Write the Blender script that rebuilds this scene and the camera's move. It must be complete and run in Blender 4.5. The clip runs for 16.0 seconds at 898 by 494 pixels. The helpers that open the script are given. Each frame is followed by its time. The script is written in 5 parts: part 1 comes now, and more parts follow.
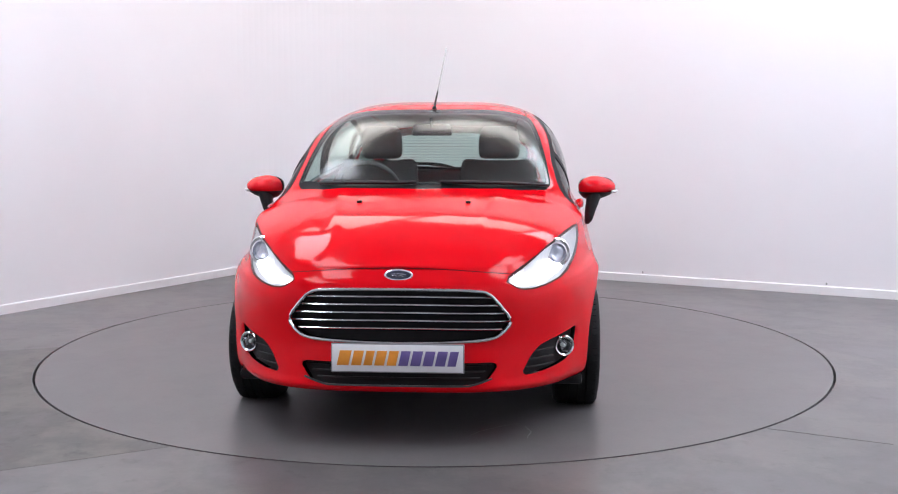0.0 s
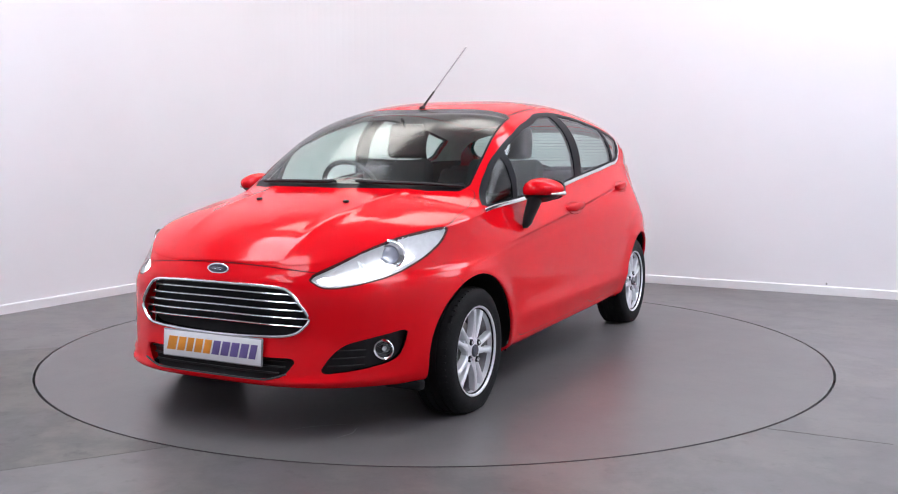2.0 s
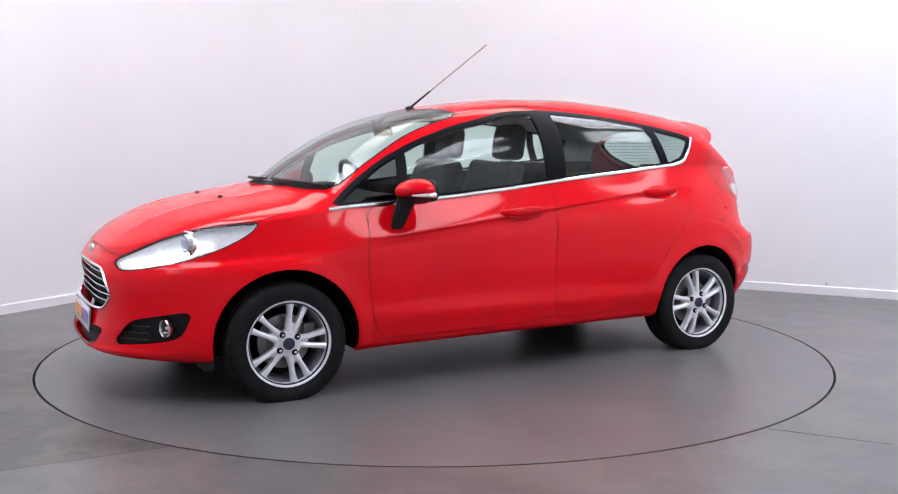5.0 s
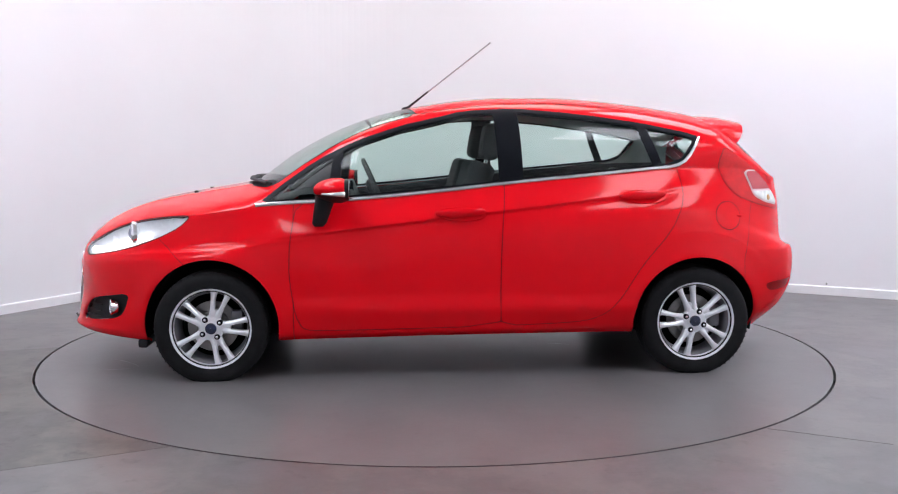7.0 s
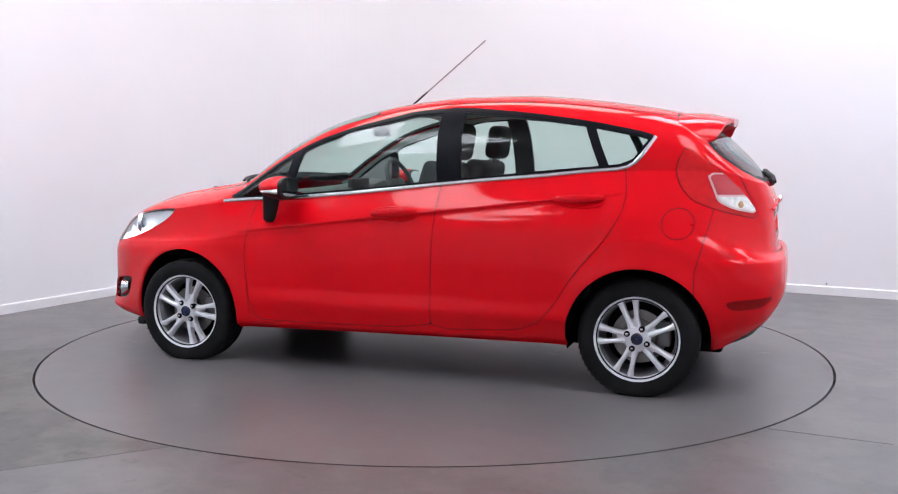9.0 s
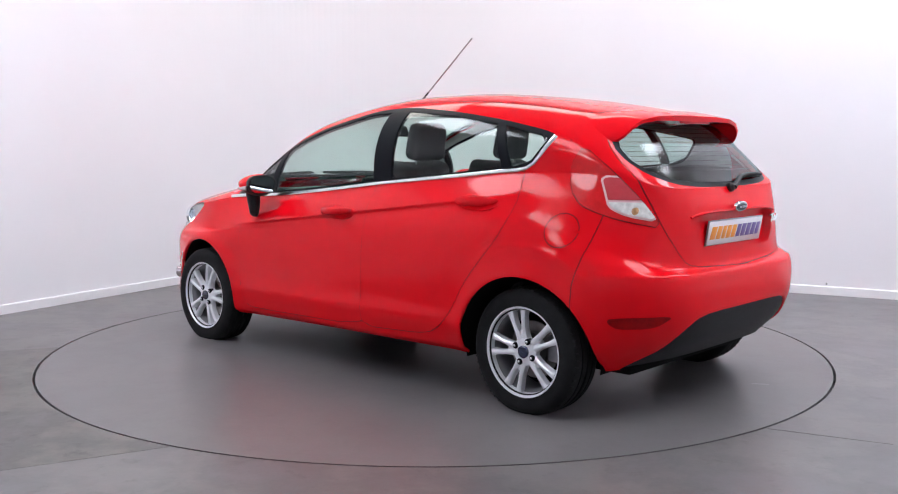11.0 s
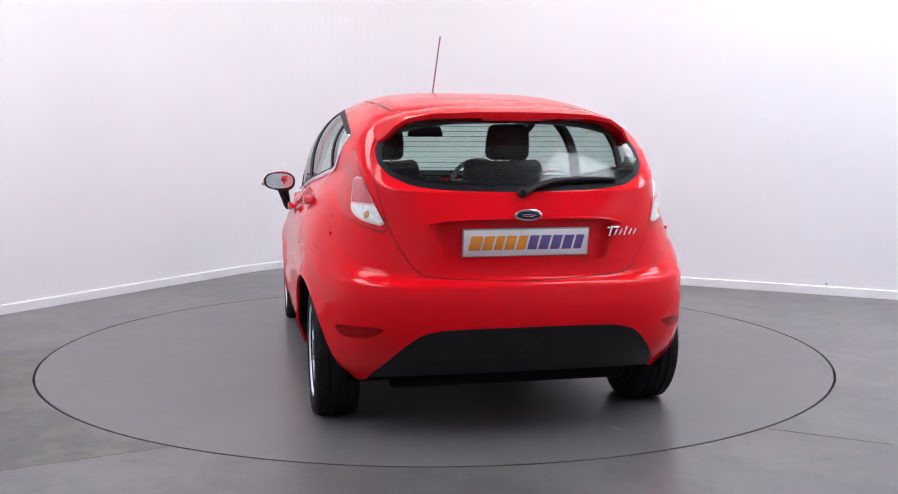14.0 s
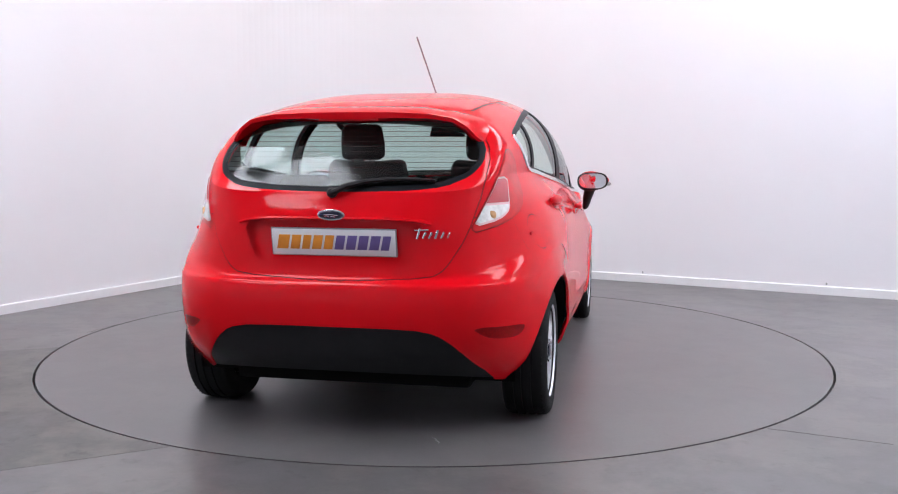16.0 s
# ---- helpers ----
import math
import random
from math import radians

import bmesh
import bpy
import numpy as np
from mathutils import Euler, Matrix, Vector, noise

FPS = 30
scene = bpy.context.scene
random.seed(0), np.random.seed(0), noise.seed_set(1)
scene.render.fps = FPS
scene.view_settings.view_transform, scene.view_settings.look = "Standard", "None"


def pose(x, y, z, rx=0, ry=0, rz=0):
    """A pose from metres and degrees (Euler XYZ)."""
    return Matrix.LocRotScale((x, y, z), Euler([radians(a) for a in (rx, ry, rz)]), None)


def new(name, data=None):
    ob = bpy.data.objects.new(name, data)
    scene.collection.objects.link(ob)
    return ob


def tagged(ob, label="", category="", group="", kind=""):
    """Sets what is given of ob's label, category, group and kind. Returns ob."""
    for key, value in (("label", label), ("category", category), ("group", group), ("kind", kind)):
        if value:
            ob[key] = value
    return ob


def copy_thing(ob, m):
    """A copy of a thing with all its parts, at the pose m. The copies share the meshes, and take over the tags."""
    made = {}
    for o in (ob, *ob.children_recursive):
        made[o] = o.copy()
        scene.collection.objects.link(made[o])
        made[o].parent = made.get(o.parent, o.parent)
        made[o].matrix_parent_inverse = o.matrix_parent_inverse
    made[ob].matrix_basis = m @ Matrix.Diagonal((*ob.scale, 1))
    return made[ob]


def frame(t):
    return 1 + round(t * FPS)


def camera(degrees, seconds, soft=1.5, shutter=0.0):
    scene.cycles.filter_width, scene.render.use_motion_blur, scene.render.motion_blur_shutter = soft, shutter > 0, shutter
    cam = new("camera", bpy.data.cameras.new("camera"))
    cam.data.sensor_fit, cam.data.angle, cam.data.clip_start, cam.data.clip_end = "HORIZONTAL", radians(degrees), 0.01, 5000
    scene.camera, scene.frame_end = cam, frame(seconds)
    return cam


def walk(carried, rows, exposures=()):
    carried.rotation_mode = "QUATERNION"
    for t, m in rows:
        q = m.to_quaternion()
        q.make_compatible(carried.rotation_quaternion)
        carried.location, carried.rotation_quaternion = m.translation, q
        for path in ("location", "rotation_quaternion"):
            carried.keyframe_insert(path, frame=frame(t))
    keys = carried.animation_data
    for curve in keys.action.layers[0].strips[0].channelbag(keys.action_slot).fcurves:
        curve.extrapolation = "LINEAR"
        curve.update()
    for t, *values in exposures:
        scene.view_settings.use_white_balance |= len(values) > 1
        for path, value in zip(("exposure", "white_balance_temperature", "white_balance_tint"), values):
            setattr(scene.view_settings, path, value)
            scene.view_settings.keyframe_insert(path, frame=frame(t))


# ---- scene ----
cam = camera(49.87, 16.0, soft=1.1)
walk(cam, [(0.0, pose(0, -5.692, 1.1825, 84.034, -0.019, -0.754)),
           (16.0, pose(0, -5.692, 1.1825, 84.034, -0.019, -0.754))], exposures=[(0.0, 0.0), (16.0, 0.0)])

# ---- light: a white photo room with rows of ceiling panels ----
world = bpy.data.worlds.new("room_world")
scene.world = world
world.use_nodes = True
world.node_tree.nodes["Background"].inputs[0].default_value = (0.9, 0.9, 1.0, 1)
world.node_tree.nodes["Background"].inputs[1].default_value = 0.25


# ---- materials ----
def nodes_of(name):
    m = bpy.data.materials.new(name)
    m.use_nodes = True
    nt = m.node_tree
    return m, nt, nt.nodes["Principled BSDF"]


def link(nt, a, b):
    nt.links.new(a, b)


def noise_node(nt, scale, detail=4.0, rough=0.55, coord="Object"):
    tc = nt.nodes.new("ShaderNodeTexCoord")
    n = nt.nodes.new("ShaderNodeTexNoise")
    n.inputs["Scale"].default_value, n.inputs["Detail"].default_value = scale, detail
    n.inputs["Roughness"].default_value = rough
    link(nt, tc.outputs[coord], n.inputs["Vector"])
    return n


def ramp(nt, src, stops):
    r = nt.nodes.new("ShaderNodeValToRGB")
    els = r.color_ramp.elements
    while len(els) < len(stops):
        els.new(0.5)
    for e, (p, c) in zip(els, stops):
        e.position, e.color = p, (*c, 1)
    link(nt, src, r.inputs["Fac"])
    return r


def surface(name, color, rough=0.5, metal=0.0, vary=0.08, scale=6.0, bump=0.0, bump_scale=200.0, coat=0.0,
            rough_vary=0.08, coat_rough=0.03, spec=0.5):
    """A plain surface with variation of colour and gloss at two scales."""
    m, nt, p = nodes_of(name)
    n = noise_node(nt, scale, 6.0)
    lo = tuple(c * (1 - vary) for c in color)
    hi = tuple(min(1, c * (1 + vary)) for c in color)
    link(nt, ramp(nt, n.outputs["Fac"], [(0.3, lo), (0.7, hi)]).outputs["Color"], p.inputs["Base Color"])
    f = noise_node(nt, scale * 9, 4.0)
    mr = nt.nodes.new("ShaderNodeMapRange")
    mr.inputs["To Min"].default_value = max(0.0, rough - rough_vary)
    mr.inputs["To Max"].default_value = min(1.0, rough + rough_vary)
    link(nt, f.outputs["Fac"], mr.inputs["Value"])
    link(nt, mr.outputs["Result"], p.inputs["Roughness"])
    p.inputs["Metallic"].default_value = metal
    p.inputs["Specular IOR Level"].default_value = spec
    p.inputs["Coat Weight"].default_value = coat
    p.inputs["Coat Roughness"].default_value = coat_rough
    if bump:
        b = noise_node(nt, bump_scale, 3.0)
        bn = nt.nodes.new("ShaderNodeBump")
        bn.inputs["Strength"].default_value, bn.inputs["Distance"].default_value = bump, 0.002
        link(nt, b.outputs["Fac"], bn.inputs["Height"])
        link(nt, bn.outputs["Normal"], p.inputs["Normal"])
    return m


def glass(name, tint, gloss_rough=0.01, ior=1.5):
    """A thin pane: tinted see-through with a Fresnel gloss."""
    m = bpy.data.materials.new(name)
    m.use_nodes = True
    nt = m.node_tree
    nt.nodes.remove(nt.nodes["Principled BSDF"])
    out = nt.nodes["Material Output"]
    t, g = nt.nodes.new("ShaderNodeBsdfTransparent"), nt.nodes.new("ShaderNodeBsdfGlossy")
    t.inputs["Color"].default_value = (*tint, 1)
    g.inputs["Roughness"].default_value = gloss_rough
    lw, mix = nt.nodes.new("ShaderNodeLayerWeight"), nt.nodes.new("ShaderNodeMixShader")
    lw.inputs["Blend"].default_value = 0.5
    power, scale = nt.nodes.new("ShaderNodeMath"), nt.nodes.new("ShaderNodeMath")
    power.operation, scale.operation = "POWER", "MULTIPLY_ADD"
    power.inputs[1].default_value = 4.0
    scale.inputs[1].default_value, scale.inputs[2].default_value = 0.8, (ior - 1) ** 2 / (ior + 1) ** 2
    link(nt, lw.outputs["Facing"], power.inputs[0])
    link(nt, power.outputs[0], scale.inputs[0])
    link(nt, scale.outputs[0], mix.inputs["Fac"])
    link(nt, t.outputs["BSDF"], mix.inputs[1])
    link(nt, g.outputs["BSDF"], mix.inputs[2])
    link(nt, mix.outputs["Shader"], out.inputs["Surface"])
    return m


def emitter(name, color, strength):
    m, nt, p = nodes_of(name)
    p.inputs["Base Color"].default_value = (*color, 1)
    p.inputs["Emission Color"].default_value = (*color, 1)
    p.inputs["Emission Strength"].default_value = strength
    return m


RED = surface("red_paint", (0.76, 0.0032, 0.010), 0.45, 0.0, 0.03, 3.0, coat=0.80, coat_rough=0.09, rough_vary=0.03, spec=0.0)
RED.node_tree.nodes["Principled BSDF"].inputs["Coat IOR"].default_value = 1.35
BLACK = surface("black_plastic", (0.012, 0.012, 0.014), 0.5, 0.0, 0.2, 20.0, bump=0.15, bump_scale=900, spec=0.25)
GLOSS_BLACK = surface("gloss_black_trim", (0.008, 0.009, 0.012), 0.42, 0.0, 0.15, 8.0, spec=0.07)
# dark red stands for shade in the panel gaps; also colours the heating wires
SEAM = surface("seam_shade_and_wire", (0.05, 0.004, 0.004), 0.8, 0.0, 0.2, 8.0)
CHROME = surface("chrome", (0.85, 0.86, 0.88), 0.16, 1.0, 0.04, 12.0, rough_vary=0.03)
ALLOY = surface("silver_alloy_paint", (0.82, 0.83, 0.86), 0.33, 0.35, 0.02, 4.0, rough_vary=0.01)
ALLOY_DARK = surface("dull_alloy_barrel", (0.22, 0.22, 0.235), 0.5, 0.5, 0.1, 10.0)
RUBBER = surface("tyre_rubber", (0.009, 0.009, 0.010), 0.75, 0.0, 0.25, 14.0, bump=0.3, bump_scale=500, spec=0.2)
DISC = surface("brake_disc_steel", (0.30, 0.29, 0.28), 0.35, 0.9, 0.1, 20.0)
UNDER = surface("underbody", (0.006, 0.006, 0.006), 0.9, 0.0, 0.3, 6.0, spec=0.1)
PANE = glass("window_glass", (0.79, 0.92, 0.87), 0.07)
REAR_PANE = glass("tinted_rear_glass", (0.60, 0.72, 0.69), 0.10)
SCREEN = glass("windscreen_glass", (0.81, 0.94, 0.88), 0.16, ior=1.6)
# tint darkened to stand for the dim dashboard and door behind this pane
QUARTER_PANE = glass("quarter_glass_dim_cabin", (0.22, 0.24, 0.24), 0.2, 1.25)
LENS = glass("lamp_lens", (0.95, 0.96, 0.97))
SEAT = surface("charcoal_seat_cloth", (0.028, 0.029, 0.033), 0.85, 0.0, 0.2, 40.0)
DASH = surface("dark_grey_dashboard", (0.06, 0.062, 0.066), 0.6, 0.0, 0.2, 15.0, bump=0.3, bump_scale=800)
LINING = surface("pale_grey_cabin_lining", (0.58, 0.59, 0.57), 0.9, 0.0, 0.1, 12.0)
REFLECTOR = surface("silver_lamp_bowl", (0.93, 0.94, 0.96), 0.2, 0.05, 0.05, 45.0)
LED = emitter("running_light", (0.95, 0.97, 1.0), 9.0)
TAIL_RED = surface("red_lamp_plastic", (0.66, 0.012, 0.016), 0.2, 0.0, 0.1, 30.0, coat=0.6, spec=0.1)
REFLEX = surface("dark_red_reflector", (0.32, 0.003, 0.005), 0.3, 0.0, 0.2, 60.0, spec=0.15)
# the red is paled to put some of the panel's reflection into its colour
TAIL_PINK = surface("red_panel_pale_reflection", (0.56, 0.04, 0.055), 0.25, 0.0, 0.06, 30.0, coat=1.0)
TAIL_CLEAR = surface("clear_lamp_panel", (0.84, 0.82, 0.79), 0.15, 0.15, 0.2, 45.0, coat=1.0)
AMBER = surface("amber_bulb", (0.62, 0.33, 0.14), 0.2, 0.0, 0.1, 30.0, coat=1.0)
PLATE = surface("white_plate", (0.80, 0.80, 0.82), 0.25, 0.0, 0.03, 20.0, coat=0.5)
PLATE_EDGE = surface("grey_plate_edge", (0.25, 0.25, 0.27), 0.4)
ORANGE = surface("orange_print", (0.80, 0.30, 0.03), 0.4, vary=0.15, scale=12)
PURPLE = surface("purple_print", (0.14, 0.10, 0.30), 0.4, vary=0.15, scale=12)
BLUE = surface("blue_enamel", (0.006, 0.012, 0.05), 0.2, 0.0, 0.1, 40.0, coat=1.0)
MIRROR = surface("mirror_glass", (0.85, 0.88, 0.90), 0.02, 1.0, 0.02, 5.0, rough_vary=0.01)


def floor_material(name, base, patch, blot):
    """Painted concrete: cloudy stains, worn patches, fine grain and a dull sheen."""
    m, nt, p = nodes_of(name)
    big, mid, fine = noise_node(nt, 0.55, 5.0, 0.6), noise_node(nt, 4.0, 8.0, 0.65), noise_node(nt, 60.0, 4.0)
    c1 = ramp(nt, big.outputs["Fac"], [(0.35, tuple(c * (1 - patch) for c in base)), (0.65, base)])
    c2 = ramp(nt, mid.outputs["Fac"], [(0.3, (0.80, 0.80, 0.80)), (0.7, (1.05, 1.05, 1.05))])
    c3 = ramp(nt, fine.outputs["Fac"], [(0.3, (0.93, 0.93, 0.93)), (0.7, (1.0, 1.0, 1.0))])
    out = c1.outputs["Color"]
    for c in (c2, c3):
        mx = nt.nodes.new("ShaderNodeMix")
        mx.data_type, mx.blend_type = "RGBA", "MULTIPLY"
        mx.inputs["Factor"].default_value = 1.0
        link(nt, out, mx.inputs[6])
        link(nt, c.outputs["Color"], mx.inputs[7])
        out = mx.outputs[2]
    cloud = ramp(nt, noise_node(nt, 1.9, 8.0, 0.62).outputs["Fac"], [(0.38, (1.0, 1.0, 1.0)), (0.47, (1.0 - 0.34 * blot, 1.0 - 0.32 * blot, 1.0 - 0.36 * blot)),
                                                                    (0.56, (1.0 + 0.22 * blot, 1.0 + 0.20 * blot, 1.0 + 0.06 * blot)), (0.68, (1.0, 1.0, 1.0))])
    stain = ramp(nt, noise_node(nt, 9.0, 9.0, 0.7).outputs["Fac"], [(0.32, (1.0 - 0.6 * blot,) * 3), (0.44, (1.0, 1.0, 1.0)), (1.0, (1.0, 1.0, 1.0))])
    for c in (cloud, stain):
        mx = nt.nodes.new("ShaderNodeMix")
        mx.data_type, mx.blend_type = "RGBA", "MULTIPLY"
        mx.inputs["Factor"].default_value = 1.0
        link(nt, out, mx.inputs[6])
        link(nt, c.outputs["Color"], mx.inputs[7])
        out = mx.outputs[2]
    link(nt, out, p.inputs["Base Color"])
    mr = nt.nodes.new("ShaderNodeMapRange")
    mr.inputs["To Min"].default_value, mr.inputs["To Max"].default_value = 0.24, 0.42
    link(nt, mid.outputs["Fac"], mr.inputs["Value"])
    link(nt, mr.outputs["Result"], p.inputs["Roughness"])
    p.inputs["Specular IOR Level"].default_value = 0.5
    bn = nt.nodes.new("ShaderNodeBump")
    bn.inputs["Strength"].default_value, bn.inputs["Distance"].default_value = 0.08, 0.004
    link(nt, mid.outputs["Fac"], bn.inputs["Height"])
    link(nt, bn.outputs["Normal"], p.inputs["Normal"])
    return m


FLOOR = floor_material("grey_floor_paint", (0.180, 0.170, 0.177), 0.34, 0.45)
DISC_FLOOR = floor_material("grey_turntable_paint", (0.160, 0.150, 0.154), 0.12, 0.16)
FLOOR_DARK = floor_material("old_grey_floor", (0.128, 0.121, 0.121), 0.35, 1.0)
SCUFF = surface("pale_scuff", (0.34, 0.34, 0.35), 0.5, 0.0, 0.3, 25.0)
GAP_DARK = surface("dark_gap", (0.006, 0.006, 0.007), 0.8, 0.0, 0.2, 10.0)
WALL = surface("white_wall_paint", (0.80, 0.79, 0.82), 0.75, 0.0, 0.02, 0.8, bump=0.1, bump_scale=120)
SKIRT = surface("white_skirting_gloss", (0.80, 0.80, 0.82), 0.35, 0.0, 0.03, 3.0)
CEIL = surface("white_ceiling", (0.75, 0.75, 0.75), 0.9, 0.0, 0.02, 1.0)
PANEL_LIGHT = emitter("cool_panel_light", (0.87, 0.908, 1.0), 10.0)
WARM_LIGHT = emitter("warm_panel_light", (1.0, 0.985, 0.935), 4.3)
FRAME_WHITE = surface("white_metal_frame", (0.75, 0.75, 0.75), 0.4, 0.0, 0.03, 4.0)


# ---- mesh helpers ----
def mesh_from(name, verts, faces, material, smooth=True, normals=None):
    me = bpy.data.meshes.new(name)
    me.from_pydata([tuple(v) for v in verts], [], [tuple(f) for f in faces])
    me.materials.append(material)
    if smooth:
        me.polygons.foreach_set("use_smooth", [True] * len(me.polygons))
    me.update()
    if normals is not None:
        me.normals_split_custom_set_from_vertices([tuple(n) for n in normals])
    return me


def place(ob, parent=None, label="", m=None):
    if parent is not None:
        ob.parent = parent
    if m is not None:
        ob.matrix_basis = m
    return tagged(ob, label)


def piece(name, verts, faces, material, parent=None, label="", smooth=True, normals=None, m=None):
    return place(new(name, mesh_from(name, verts, faces, material, smooth, normals)), parent, label, m)


def part(name, bm, material, parent=None, label="", smooth=True, m=None, sharp=35):
    me = bpy.data.meshes.new(name)
    bmesh.ops.recalc_face_normals(bm, faces=bm.faces[:])
    if smooth:
        for f in bm.faces:
            f.smooth = True
        for e in bm.edges:
            if len(e.link_faces) == 2 and e.calc_face_angle(0) > radians(sharp):
                e.smooth = False
    bm.to_mesh(me)
    bm.free()
    me.materials.append(material)
    return place(new(name, me), parent, label, m)


def box_bm(sx, sy, sz, bevel=0.0, at=(0, 0, 0), seg=2):
    bm = bmesh.new()
    bmesh.ops.create_cube(bm, size=1.0)
    for v in bm.verts:
        v.co = Vector((v.co.x * sx + at[0], v.co.y * sy + at[1], v.co.z * sz + at[2]))
    if bevel:
        bmesh.ops.bevel(bm, geom=bm.edges[:], offset=bevel, segments=seg, affect="EDGES", profile=0.5)
    return bm


def lathe_bm(profile, n=64, closed=False):
    """Turns (radius, y) pairs about the y axis."""
    bm = bmesh.new()
    rings = []
    for r, y in profile:
        rings.append([bm.verts.new((r * math.cos(2 * math.pi * i / n), y, r * math.sin(2 * math.pi * i / n))) for i in range(n)])
    pairs = list(zip(rings, rings[1:])) + ([(rings[-1], rings[0])] if closed else [])
    for a, b in pairs:
        for i in range(n):
            bm.faces.new((a[i], a[(i + 1) % n], b[(i + 1) % n], b[i]))
    return bm


def tube_bm(path, radius, n=8, squash=1.0, closed=False):
    """A round bar along a path of points; radius may be a function of 0..1."""
    bm = bmesh.new()
    pts = [Vector(p) for p in path]
    rings = []
    for i, p in enumerate(pts):
        a = pts[i - 1] if (i or closed) else p
        b = pts[(i + 1) % len(pts)] if (i < len(pts) - 1 or closed) else p
        d = (b - a).normalized()
        side = d.cross(Vector((0, 0, 1)))
        side = side.normalized() if side.length > 1e-4 else Vector((1, 0, 0))
        up = side.cross(d)
        r = radius(i / max(1, len(pts) - 1)) if callable(radius) else radius
        rings.append([bm.verts.new(p + side * r * math.cos(2 * math.pi * k / n) + up * r * squash * math.sin(2 * math.pi * k / n))
                      for k in range(n)])
    for i in range(len(rings) - (0 if closed else 1)):
        a, b = rings[i], rings[(i + 1) % len(rings)]
        for k in range(n):
            bm.faces.new((a[k], a[(k + 1) % n], b[(k + 1) % n], b[k]))
    if not closed:
        bm.faces.new(rings[0])
        bm.faces.new(rings[-1])
    return bm


def spline(keys, x):
    """Smooth monotone-ish interpolation through (x, value) keys, x in any order."""
    k = sorted(keys)
    xs, ys = np.array([a for a, _ in k]), np.array([b for _, b in k])
    x = np.clip(x, xs[0], xs[-1])
    h, d = np.diff(xs), np.diff(ys) / np.diff(xs)
    m = np.empty(len(xs))
    m[0], m[-1] = d[0], d[-1]
    for i in range(1, len(xs) - 1):
        m[i] = 0.0 if d[i - 1] * d[i] < 0 else (d[i - 1] * h[i] + d[i] * h[i - 1]) / (h[i] + h[i - 1])
    i = np.clip(np.searchsorted(xs, x) - 1, 0, len(xs) - 2)
    t = (x - xs[i]) / h[i]
    return ((1 + 2 * t) * (1 - t) ** 2 * ys[i] + t * (1 - t) ** 2 * h[i] * m[i]
            + t * t * (3 - 2 * t) * ys[i + 1] + t * t * (t - 1) * h[i] * m[i + 1])


# ---- the room ----
CORNER = Vector((-1.214, 4.337))
LEFT_DIR, RIGHT_DIR = Vector((-0.493, -0.870)), Vector((0.873, -0.488))
ROOM_H = 4.1
COVE = 1.3


def room_outline():
    """The floor plan: two white walls meeting in a rounded corner, closed behind the camera."""
    pts = [CORNER + RIGHT_DIR * 9.0]
    a, b = CORNER + RIGHT_DIR * COVE, CORNER + LEFT_DIR * COVE
    for i in range(33):
        t = i / 32
        pts.append(a * (1 - t) ** 2 + CORNER * 2 * t * (1 - t) + b * t * t)
    pts.append(CORNER + LEFT_DIR * 11.0)
    pts.append(CORNER + LEFT_DIR * 11.0 + RIGHT_DIR * 9.0)
    return pts


def offset_outline(pts, d):
    res, n = [], len(pts)
    for i in range(n):
        a, b, c = pts[i - 1], pts[i], pts[(i + 1) % n]
        n1 = Vector((-(b - a).y, (b - a).x)).normalized()
        n2 = Vector((-(c - b).y, (c - b).x)).normalized()
        m = (n1 + n2).normalized()
        res.append(b + m * d / max(0.3, m.dot(n1)))
    return res


